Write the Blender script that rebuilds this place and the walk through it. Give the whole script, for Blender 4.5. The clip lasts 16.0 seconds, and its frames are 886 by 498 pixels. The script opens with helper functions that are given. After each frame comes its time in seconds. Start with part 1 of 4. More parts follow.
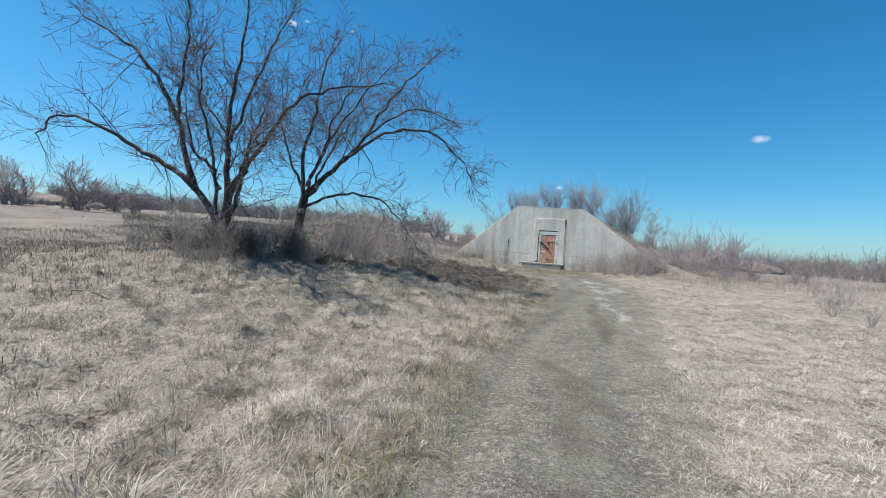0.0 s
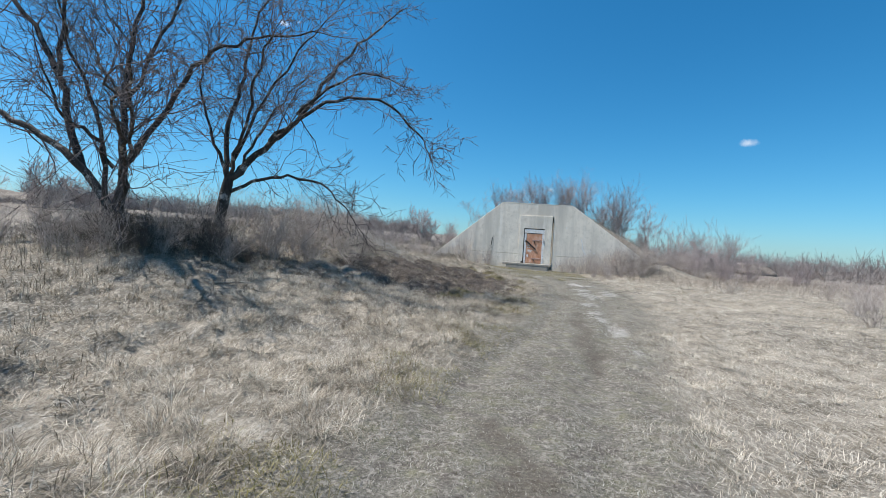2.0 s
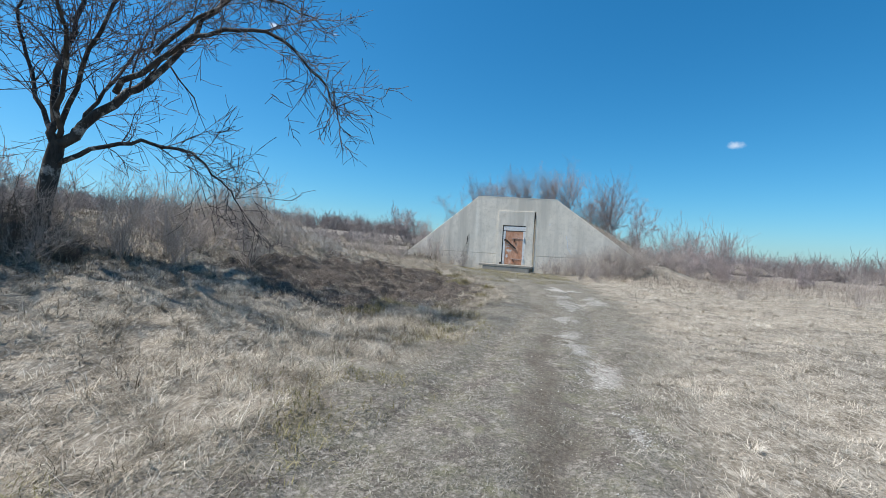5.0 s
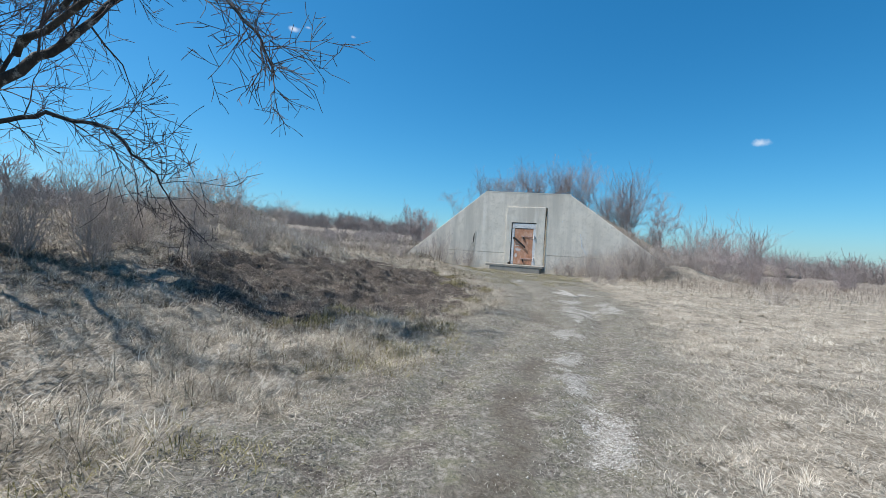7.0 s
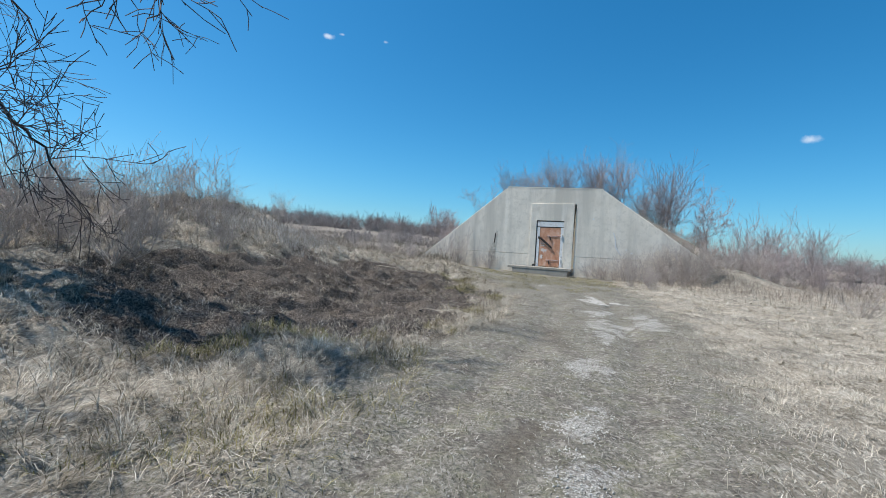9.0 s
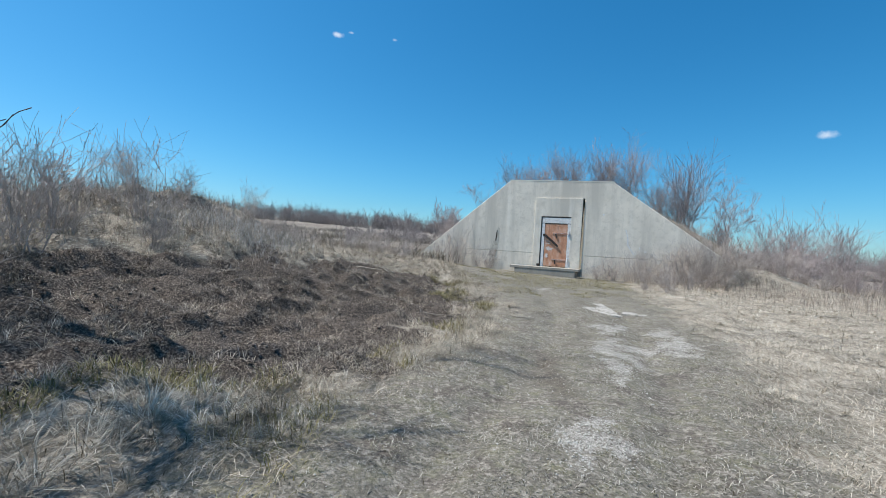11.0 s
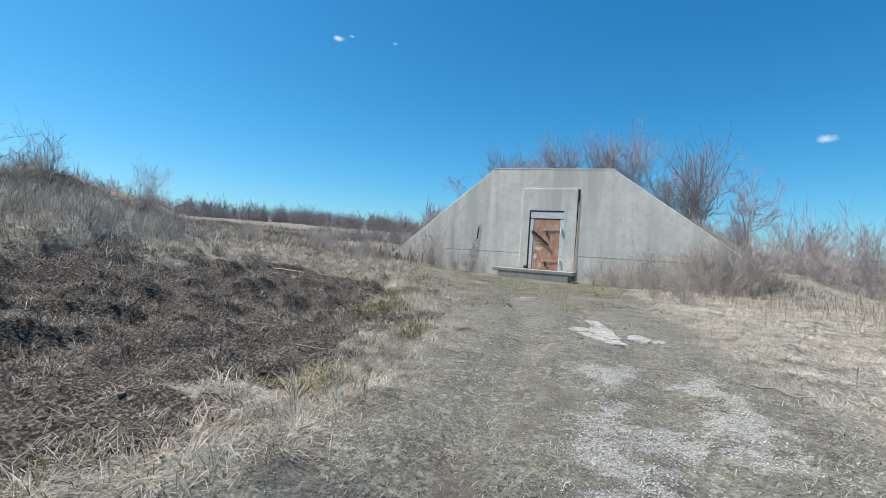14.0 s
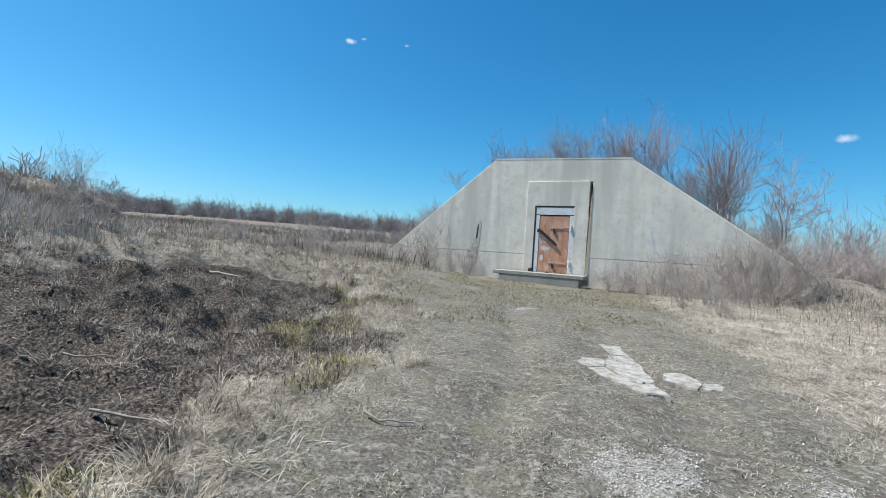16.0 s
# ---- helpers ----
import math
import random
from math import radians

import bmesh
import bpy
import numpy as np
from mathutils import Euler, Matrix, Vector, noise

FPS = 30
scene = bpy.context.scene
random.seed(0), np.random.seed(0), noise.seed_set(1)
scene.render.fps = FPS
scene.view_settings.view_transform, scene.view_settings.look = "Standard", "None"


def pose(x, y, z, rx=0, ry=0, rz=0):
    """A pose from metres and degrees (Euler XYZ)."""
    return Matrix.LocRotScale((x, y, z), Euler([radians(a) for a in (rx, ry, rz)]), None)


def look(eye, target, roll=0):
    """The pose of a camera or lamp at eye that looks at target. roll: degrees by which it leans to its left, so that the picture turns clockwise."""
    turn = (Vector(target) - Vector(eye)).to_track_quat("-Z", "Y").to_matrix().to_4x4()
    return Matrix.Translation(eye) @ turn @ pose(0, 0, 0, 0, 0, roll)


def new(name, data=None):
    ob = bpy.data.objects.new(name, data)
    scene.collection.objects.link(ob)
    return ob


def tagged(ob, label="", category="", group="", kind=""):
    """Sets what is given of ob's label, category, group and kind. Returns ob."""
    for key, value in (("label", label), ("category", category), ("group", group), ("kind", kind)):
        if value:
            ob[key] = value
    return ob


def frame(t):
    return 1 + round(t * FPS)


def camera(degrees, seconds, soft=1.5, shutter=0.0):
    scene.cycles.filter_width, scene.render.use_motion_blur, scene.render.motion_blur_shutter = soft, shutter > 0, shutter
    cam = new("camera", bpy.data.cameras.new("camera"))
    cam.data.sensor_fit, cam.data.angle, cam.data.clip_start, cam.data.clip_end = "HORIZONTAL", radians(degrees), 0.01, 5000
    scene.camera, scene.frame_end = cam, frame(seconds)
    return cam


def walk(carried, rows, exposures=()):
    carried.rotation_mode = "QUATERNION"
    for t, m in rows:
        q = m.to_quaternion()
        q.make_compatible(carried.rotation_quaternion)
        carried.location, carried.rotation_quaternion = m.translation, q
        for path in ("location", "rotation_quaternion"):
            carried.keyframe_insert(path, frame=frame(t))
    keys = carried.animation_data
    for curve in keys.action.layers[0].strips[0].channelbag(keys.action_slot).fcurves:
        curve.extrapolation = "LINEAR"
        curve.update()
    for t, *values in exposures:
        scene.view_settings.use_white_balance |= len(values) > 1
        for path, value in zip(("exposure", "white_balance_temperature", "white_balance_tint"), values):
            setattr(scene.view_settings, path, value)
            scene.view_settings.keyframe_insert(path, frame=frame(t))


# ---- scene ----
cam = camera(90.4, 16.0, soft=0.6)
METRES, EYE, TILT, LEAN, TURN = 19.5, 1.306, -4.0, 2.0, 0.0
ROWS = [
    (0.0, 0.0, 0.0, 0.0, -0.31, 3.11, -5.62),
    (0.5, 0.0136, 0.0396, 0.0007, -0.5, 3.21, -5.65),
    (1.0, 0.0292, 0.0744, 0.0018, -0.86, 3.31, -5.64),
    (1.5, 0.0417, 0.112, 0.001, -1.05, 3.4, -5.69),
    (2.0, 0.0568, 0.146, 0.0036, -1.36, 3.45, -5.65),
    (2.5, 0.0739, 0.1793, 0.0037, -1.32, 3.6, -5.58),
    (3.0, 0.0895, 0.2138, 0.0065, -1.86, 3.72, -5.39),
    (3.5, 0.1036, 0.244, 0.0069, -2.17, 3.86, -5.34),
    (4.0, 0.1171, 0.2774, 0.0086, -2.46, 3.95, -5.31),
    (6.5, 0.1729, 0.4034, 0.0204, -1.64, 3.65, -5.32),
    (7.0, 0.1855, 0.43, 0.0199, -0.18, 3.68, -5.44),
    (7.5, 0.1973, 0.4602, 0.022, 0.06, 3.67, -5.51),
    (8.0, 0.2061, 0.4862, 0.0237, 0.78, 3.68, -5.55),
    (8.5, 0.214, 0.5179, 0.0246, 2.25, 3.62, -5.66),
    (9.0, 0.2252, 0.5433, 0.0261, 3.91, 3.57, -5.74),
    (11.5, 0.2568, 0.6725, 0.0399, 5.32, 3.11, -5.81),
    (12.0, 0.2643, 0.7055, 0.0419, 5.57, 3.17, -5.85),
    (12.5, 0.2743, 0.7354, 0.0431, 5.32, 3.3, -5.83),
    (13.0, 0.2822, 0.767, 0.043, 5.32, 3.37, -5.89),
    (13.5, 0.294, 0.7969, 0.0451, 5.03, 3.47, -5.82),
    (14.0, 0.3022, 0.8234, 0.0452, 5.11, 3.57, -5.88),
    (14.5, 0.3098, 0.8544, 0.0482, 5.98, 3.55, -5.96),
    (15.0, 0.3169, 0.8813, 0.049, 6.77, 3.48, -6.1),
    (15.5, 0.3209, 0.913, 0.0516, 6.85, 3.55, -6.08),
    (16.0, 0.3258, 0.9384, 0.0532, 6.53, 3.61, -6.07),
]
walk(cam, [(t, pose(0, 0, EYE, TILT, LEAN, TURN) @ pose(METRES * x, METRES * y, METRES * z, 90 + pitch, roll, yaw)) for t, x, y, z, yaw, pitch, roll in ROWS],
     [(0.0, 0.48, 6420, 11), (8.0, 0.47, 6330, 10), (16.0, 0.54, 6350, 9)])

# ---- world, sun ----
SUN_DIR = Vector((-0.51, 0.03, 0.86)).normalized()


def node(tree, kind, **values):
    n = tree.nodes.new(kind)
    for key, value in values.items():
        n.inputs[key.replace("_", " ")].default_value = value
    return n


def make_world():
    w = bpy.data.worlds.new("sky")
    scene.world = w
    w.use_nodes = True
    t = w.node_tree
    bg = t.nodes["Background"]
    sky = t.nodes.new("ShaderNodeTexSky")
    sky.sky_type = "NISHITA"
    sky.sun_disc = False
    sky.sun_elevation = math.asin(SUN_DIR.z)
    sky.sun_rotation = math.atan2(SUN_DIR.x, SUN_DIR.y) % (2 * math.pi)
    sky.air_density, sky.dust_density, sky.ozone_density = 1.0, 0.45, 3.5
    # the camera's deep azure: each channel with its own steepness
    apart, tint = t.nodes.new("ShaderNodeSeparateColor"), t.nodes.new("ShaderNodeCombineColor")
    t.links.new(sky.outputs[0], apart.inputs[0])
    for i, (gain, power) in enumerate(SKY_TINT):
        p = t.nodes.new("ShaderNodeMath")
        p.operation = "POWER"
        p.inputs[1].default_value = power
        t.links.new(apart.outputs[i], p.inputs[0])
        k = t.nodes.new("ShaderNodeMath")
        k.operation = "MULTIPLY"
        k.inputs[1].default_value = gain
        t.links.new(p.outputs[0], k.inputs[0])
        t.links.new(k.outputs[0], tint.inputs[i])
    # a few small fair-weather clouds
    co = t.nodes.new("ShaderNodeTexCoord")
    wob = node(t, "ShaderNodeTexNoise", Scale=60.0, Detail=4.0)
    t.links.new(co.outputs["Generated"], wob.inputs["Vector"])
    last = tint.outputs[0]
    for d, r, s in CLOUDS:
        off = t.nodes.new("ShaderNodeVectorMath")
        off.operation = "SUBTRACT"
        off.inputs[1].default_value = d
        t.links.new(co.outputs["Generated"], off.inputs[0])
        flat = t.nodes.new("ShaderNodeVectorMath")
        flat.operation = "MULTIPLY"
        flat.inputs[1].default_value = (1, 1, 2.2)
        t.links.new(off.outputs[0], flat.inputs[0])
        ln = t.nodes.new("ShaderNodeVectorMath")
        ln.operation = "LENGTH"
        t.links.new(flat.outputs[0], ln.inputs[0])
        add = t.nodes.new("ShaderNodeMath")
        add.operation = "MULTIPLY_ADD"
        add.inputs[1].default_value = r * 1.6
        t.links.new(wob.outputs[0], add.inputs[0])
        t.links.new(ln.outputs["Value"], add.inputs[2])
        rng = t.nodes.new("ShaderNodeMapRange")
        rng.interpolation_type = "SMOOTHSTEP"
        rng.inputs[1].default_value, rng.inputs[2].default_value = r * 0.75, r * 1.9
        rng.inputs[3].default_value, rng.inputs[4].default_value = s, 0.0
        t.links.new(add.outputs[0], rng.inputs[0])
        mix = t.nodes.new("ShaderNodeMix")
        mix.data_type = "RGBA"
        mix.inputs[7].default_value = (8.5, 8.8, 9.2, 1)
        t.links.new(rng.outputs[0], mix.inputs[0])
        t.links.new(last, mix.inputs[6])
        last = mix.outputs[2]
    t.links.new(last, bg.inputs[0])
    bg.inputs[1].default_value = SKY_STRENGTH
    sun = new("sun", bpy.data.lights.new("sun", "SUN"))
    sun.data.energy, sun.data.angle, sun.data.color = SUN_STRENGTH, radians(0.55), (1.0, 0.955, 0.89)
    sun.matrix_world = look(SUN_DIR * 60, (0, 0, 0))


SKY_STRENGTH, SUN_STRENGTH = 0.084, 5.0
SKY_TINT = [(0.20, 1.65), (0.90, 1.03), (1.26, 0.95)]
CLOUDS = [((0.560, 0.798, 0.221), 0.018, 0.55), ((0.244, 0.961, 0.134), 0.011, 0.5),
          ((-0.319, 0.857, 0.405), 0.012, 0.6), ((-0.292, 0.863, 0.412), 0.006, 0.4), ((-0.209, 0.888, 0.410), 0.006, 0.3)]
make_world()


# ---- materials ----
def material(name):
    m = bpy.data.materials.new(name)
    m.use_nodes = True
    return m, m.node_tree, m.node_tree.nodes["Principled BSDF"]


def ramp(t, fac, stops):
    r = t.nodes.new("ShaderNodeValToRGB")
    while len(r.color_ramp.elements) < len(stops):
        r.color_ramp.elements.new(0.5)
    for e, (p, c) in zip(r.color_ramp.elements, stops):
        e.position, e.color = p, (*c, 1)
    t.links.new(fac, r.inputs[0])
    return r.outputs[0]


def blend(t, fac, a, b, how="MIX"):
    m = t.nodes.new("ShaderNodeMix")
    m.data_type, m.blend_type = "RGBA", how
    for i, v in ((0, fac), (6, a), (7, b)):
        if isinstance(v, (int, float)):
            m.inputs[i].default_value = v
        elif isinstance(v, tuple):
            m.inputs[i].default_value = (*v, 1)
        else:
            t.links.new(v, m.inputs[i])
    return m.outputs[2]


def noise_of(t, scale, detail=4.0, rough=0.55, stretch=None):
    co = t.nodes.new("ShaderNodeTexCoord")
    n = node(t, "ShaderNodeTexNoise", Scale=scale, Detail=detail, Roughness=rough)
    v = co.outputs["Object"]
    if stretch:
        mp = t.nodes.new("ShaderNodeMapping")
        mp.inputs["Scale"].default_value = stretch
        t.links.new(v, mp.inputs["Vector"])
        v = mp.outputs[0]
    t.links.new(v, n.inputs["Vector"])
    return n.outputs["Fac"]


def bump(t, bsdf, fac, strength, distance):
    b = node(t, "ShaderNodeBump", Strength=strength, Distance=distance)
    t.links.new(fac, b.inputs["Height"])
    t.links.new(b.outputs[0], bsdf.inputs["Normal"])


def attribute(t, name):
    a = t.nodes.new("ShaderNodeAttribute")
    a.attribute_name = name
    return a.outputs["Fac"]


def ragged(t, name, scale, amount, lo, hi):
    """A painted-in patch whose edge breaks up into spots."""
    m = t.nodes.new("ShaderNodeMath")
    m.operation = "MULTIPLY_ADD"
    m.inputs[1].default_value = amount
    t.links.new(noise_of(t, scale, 7, 0.75), m.inputs[0])
    sub = t.nodes.new("ShaderNodeMath")
    sub.operation = "SUBTRACT"
    sub.inputs[1].default_value = amount * 0.5
    t.links.new(attribute(t, name), sub.inputs[0])
    t.links.new(sub.outputs[0], m.inputs[2])
    on = t.nodes.new("ShaderNodeMath")
    on.operation = "MULTIPLY"
    some = blend_fac(t, attribute(t, name), 0.02, 0.25)
    t.links.new(blend_fac(t, m.outputs[0], lo, hi), on.inputs[0])
    t.links.new(some, on.inputs[1])
    return on.outputs[0]


def mat_ground():
    m, t, b = material("ground_soil_and_thatch")
    fine, mid, big = noise_of(t, 38, 6, 0.7), noise_of(t, 5, 5, 0.6), noise_of(t, 0.35, 4)
    straw = ramp(t, fine, [(0.3, (0.11, 0.094, 0.073)), (0.5, (0.30, 0.262, 0.208)), (0.7, (0.50, 0.45, 0.375))])
    straw = blend(t, blend_fac(t, big, 0.4, 0.7), straw, (0.19, 0.17, 0.14))
    worn = ramp(t, fine, [(0.28, (0.06, 0.054, 0.044)), (0.5, (0.165, 0.152, 0.125)), (0.74, (0.33, 0.31, 0.27))])
    moss = ramp(t, fine, [(0.3, (0.10, 0.095, 0.06)), (0.7, (0.28, 0.265, 0.185))])
    worn = blend(t, blend_fac(t, mid, 0.48, 0.68), worn, moss)
    mud = ramp(t, fine, [(0.3, (0.055, 0.046, 0.038)), (0.7, (0.20, 0.175, 0.15))])
    worn = blend(t, blend_fac(t, noise_of(t, 2.2, 8, 0.75), 0.47, 0.6), worn, mud)
    worn = blend(t, blend_fac(t, noise_of(t, 14, 6, 0.75), 0.52, 0.64), worn, (0.34, 0.31, 0.265))
    burn_shade = ramp(t, fine, [(0.36, (0.012, 0.010, 0.009)), (0.5, (0.068, 0.055, 0.046)), (0.68, (0.31, 0.265, 0.22))])
    grav = ramp(t, noise_of(t, 70, 5, 0.7), [(0.34, (0.12, 0.108, 0.09)), (0.5, (0.33, 0.31, 0.28)), (0.68, (0.64, 0.62, 0.58))])
    far = ramp(t, noise_of(t, 0.16, 10, 0.72), [(0.3, (0.075, 0.06, 0.05)), (0.5, (0.145, 0.12, 0.098)), (0.7, (0.25, 0.215, 0.17))])
    straw = blend(t, 0.6, straw, clump_shade(t), "MULTIPLY")
    c = blend(t, attribute(t, "far"), straw, far)
    thatch = noise_of(t, 24, 8, 0.8, (1.0, 0.35, 1.0))
    c = blend(t, blend_fac(t, thatch, 0.5, 0.62), c, (0.46, 0.42, 0.355))
    c = blend(t, blend_fac(t, noise_of(t, 9, 7, 0.8), 0.57, 0.7), c, (0.13, 0.11, 0.085))
    c = blend(t, ragged(t, "worn", 11, 0.5, 0.2, 0.8), c, worn)
    wet = ramp(t, noise_of(t, 30, 6, 0.75), [(0.32, (0.06, 0.051, 0.04)), (0.55, (0.14, 0.12, 0.095)), (0.75, (0.28, 0.25, 0.21))])
    c = blend(t, ragged(t, "rut", 7, 1.3, 0.35, 0.75), c, wet)
    # scorched soil, plus the trees' shade painted in as a weaker patch
    c = blend(t, ragged(t, "burn_shade", 6, 1.5, 0.3, 0.6), c, burn_shade)
    c = blend(t, ragged(t, "gravel", 22, 2.2, 0.42, 0.7), c, grav)
    t.links.new(c, b.inputs["Base Color"])
    b.inputs["Roughness"].default_value = 0.95
    b.inputs["Specular IOR Level"].default_value = 0.15
    bump(t, b, fine, 0.9, 0.03)
    return m


def blend_fac(t, fac, lo, hi):
    r = t.nodes.new("ShaderNodeMapRange")
    r.inputs[1].default_value, r.inputs[2].default_value = lo, hi
    t.links.new(fac, r.inputs[0])
    return r.outputs[0]


def clump_shade(t):
    """Old grey growth in clumps of a foot or so among the bleached."""
    return ramp(t, noise_of(t, 2.6, 5, 0.65), [(0.38, (0.22, 0.205, 0.18)), (0.5, (0.75, 0.735, 0.71)), (0.6, (1.0, 1.0, 1.0))])


def mat_blade(name, stops, clumps=0.45):
    m, t, b = material(name)
    g = t.nodes.new("ShaderNodeNewGeometry")
    c = ramp(t, g.outputs["Random Per Island"], stops)
    c = blend(t, 0.5, c, ramp(t, noise_of(t, 0.9, 3), [(0.3, (0.55, 0.53, 0.5)), (0.7, (1.0, 1.0, 1.0))]), "MULTIPLY")
    c = blend(t, clumps, c, clump_shade(t), "MULTIPLY")
    t.links.new(c, b.inputs["Base Color"])
    b.inputs["Roughness"].default_value = 0.75
    b.inputs["Specular IOR Level"].default_value = 0.25
    return m


def mat_bark(name, dark, light, scale=14, pale=None):
    m, t, b = material(name)
    n = noise_of(t, scale, 6, 0.7, (1, 1, 0.25))
    c = ramp(t, n, [(0.3, dark), (0.7, light)])
    c = blend(t, blend_fac(t, noise_of(t, 2.2, 4), 0.5, 0.75), c, (light[0] * 1.25, light[1] * 1.25, light[2] * 1.2))
    # sunlit patches on the limbs, painted into the bark colour
    if pale:
        c = blend(t, blend_fac(t, noise_of(t, 3.4, 5, 0.7), 0.55, 0.66), c, pale)
    t.links.new(c, b.inputs["Base Color"])
    b.inputs["Roughness"].default_value = 0.9
    bump(t, b, n, 0.8, 0.02)
    return m


def mat_concrete(name, base=0.46):
    m, t, b = material(name)
    fine, mid, streak = noise_of(t, 45, 6, 0.7), noise_of(t, 1.1, 5, 0.6), noise_of(t, 1.0, 5, 0.6, (1.1, 1.1, 0.10))
    c = ramp(t, mid, [(0.25, (base * 0.84, base * 0.80, base * 0.73)), (0.75, (base * 1.14, base * 1.09, base * 1.0))])
    c = blend(t, blend_fac(t, noise_of(t, 3.6, 6, 0.7), 0.5, 0.75), c, (base * 0.72, base * 0.68, base * 0.60))
    c = blend(t, blend_fac(t, streak, 0.44, 0.62), c, (base * 0.74, base * 0.71, base * 0.65))
    c = blend(t, blend_fac(t, noise_of(t, 1.4, 5, 0.6, (1.3, 1.3, 0.14)), 0.6, 0.85), c, (base * 1.12, base * 1.11, base * 1.08))
    c = blend(t, 1.0, c, (1.0, 0.955, 0.885), "MULTIPLY")
    c = blend(t, 0.35, c, ramp(t, fine, [(0.3, (0.62, 0.61, 0.6)), (0.7, (1.0, 1.0, 1.0))]), "MULTIPLY")
    t.links.new(c, b.inputs["Base Color"])
    b.inputs["Roughness"].default_value = 0.88
    bump(t, b, fine, 0.35, 0.012)
    return m


def mat_patchy(name, stops, scale, rough=0.7, stretch=None, metal=0.0):
    m, t, b = material(name)
    n = noise_of(t, scale, 6, 0.65, stretch)
    c = ramp(t, n, stops)
    c = blend(t, 0.4, c, ramp(t, noise_of(t, scale * 9, 4, 0.7), [(0.3, (0.6, 0.6, 0.6)), (0.7, (1.0, 1.0, 1.0))]), "MULTIPLY")
    t.links.new(c, b.inputs["Base Color"])
    b.inputs["Roughness"].default_value, b.inputs["Metallic"].default_value = rough, metal
    bump(t, b, n, 0.3, 0.01)
    return m


M_GROUND = mat_ground()
M_STRAW = mat_blade("bleached_straw", [(0.0, (0.13, 0.105, 0.072)), (0.3, (0.36, 0.305, 0.23)), (0.6, (0.58, 0.51, 0.41)), (0.85, (0.68, 0.62, 0.52)), (1.0, (0.78, 0.73, 0.64))], 0.8)
M_PALE = mat_blade("pale_straw", [(0.0, (0.34, 0.285, 0.21)), (0.4, (0.61, 0.54, 0.44)), (1.0, (0.78, 0.72, 0.62))])
M_TURF = mat_blade("worn_turf", [(0.0, (0.07, 0.062, 0.035)), (0.35, (0.20, 0.19, 0.13)), (0.6, (0.38, 0.355, 0.305)), (1.0, (0.50, 0.48, 0.42))])
M_GREEN = mat_blade("olive_grass", [(0.0, (0.11, 0.10, 0.03)), (0.5, (0.23, 0.20, 0.075)), (1.0, (0.42, 0.37, 0.20))])
M_BURNT = mat_blade("burnt_stubble", [(0.0, (0.025, 0.02, 0.016)), (0.4, (0.14, 0.112, 0.092)), (0.72, (0.31, 0.265, 0.22)), (1.0, (0.56, 0.50, 0.43))])
M_RANK = mat_blade("grey_brown_rank_grass", [(0.0, (0.09, 0.078, 0.055)), (0.5, (0.21, 0.185, 0.14)), (1.0, (0.42, 0.37, 0.30))])
M_WEED = mat_blade("dry_weed_stalks", [(0.0, (0.24, 0.19, 0.155)), (0.6, (0.38, 0.315, 0.265)), (1.0, (0.54, 0.47, 0.40))])
M_FLUFF = mat_blade("seed_fluff", [(0.0, (0.42, 0.38, 0.34)), (1.0, (0.75, 0.72, 0.68))])
M_BARK = mat_bark("dark_willow_bark", (0.012, 0.010, 0.009), (0.075, 0.066, 0.058), 9, (0.34, 0.33, 0.31))
M_TWIG = mat_bark("reddish_twigs", (0.035, 0.028, 0.027), (0.15, 0.122, 0.122), 5)
M_TANGLE = mat_bark("dark_brushwood", (0.035, 0.029, 0.025), (0.17, 0.145, 0.125), 6)
M_SHRUB = mat_bark("grey_brown_stems", (0.24, 0.20, 0.18), (0.50, 0.44, 0.40), 6)
M_BUSH = mat_bark("purplish_grey_twigs", (0.20, 0.16, 0.155), (0.42, 0.355, 0.345), 5)
M_FAR = mat_bark("far_bare_wood", (0.17, 0.145, 0.14), (0.30, 0.26, 0.25), 0.6)
M_CONC = mat_concrete("weathered_concrete", 0.82)
M_CONC2 = mat_concrete("stained_step_concrete", 0.40)
M_LIME = mat_patchy("crushed_limestone", [(0.3, (0.26, 0.24, 0.21)), (0.7, (0.62, 0.60, 0.55))], 7, 0.95)
M_WHITE = mat_patchy("chalky_white_paint", [(0.25, (0.50, 0.46, 0.42)), (0.5, (0.76, 0.75, 0.73)), (0.8, (0.82, 0.81, 0.79))], 5, 0.6)
M_RUST = mat_patchy("faded_orange_rusted_door", [(0.25, (0.34, 0.15, 0.085)), (0.48, (0.58, 0.28, 0.16)), (0.64, (0.68, 0.42, 0.30)), (0.8, (0.76, 0.62, 0.54))], 2.6, 0.65, (1.4, 1.4, 0.7))
M_OLDPAINT = mat_patchy("worn_off_white_paint", [(0.3, (0.52, 0.33, 0.25)), (0.5, (0.68, 0.58, 0.52)), (0.7, (0.78, 0.74, 0.71))], 8, 0.7)
M_IRON = mat_patchy("dark_iron", [(0.3, (0.03, 0.026, 0.024)), (0.7, (0.10, 0.075, 0.06))], 9, 0.6, None, 0.5)
M_PINK = mat_patchy("painted_strap", [(0.3, (0.36, 0.17, 0.11)), (0.7, (0.66, 0.48, 0.40))], 6, 0.6)
M_SPALL = mat_patchy("spalled_concrete", [(0.3, (0.40, 0.36, 0.29)), (0.7, (0.74, 0.68, 0.58))], 5, 0.95)
M_DEAD = mat_patchy("grey_dead_wood", [(0.3, (0.16, 0.13, 0.10)), (0.7, (0.42, 0.37, 0.31))], 6, 0.9)


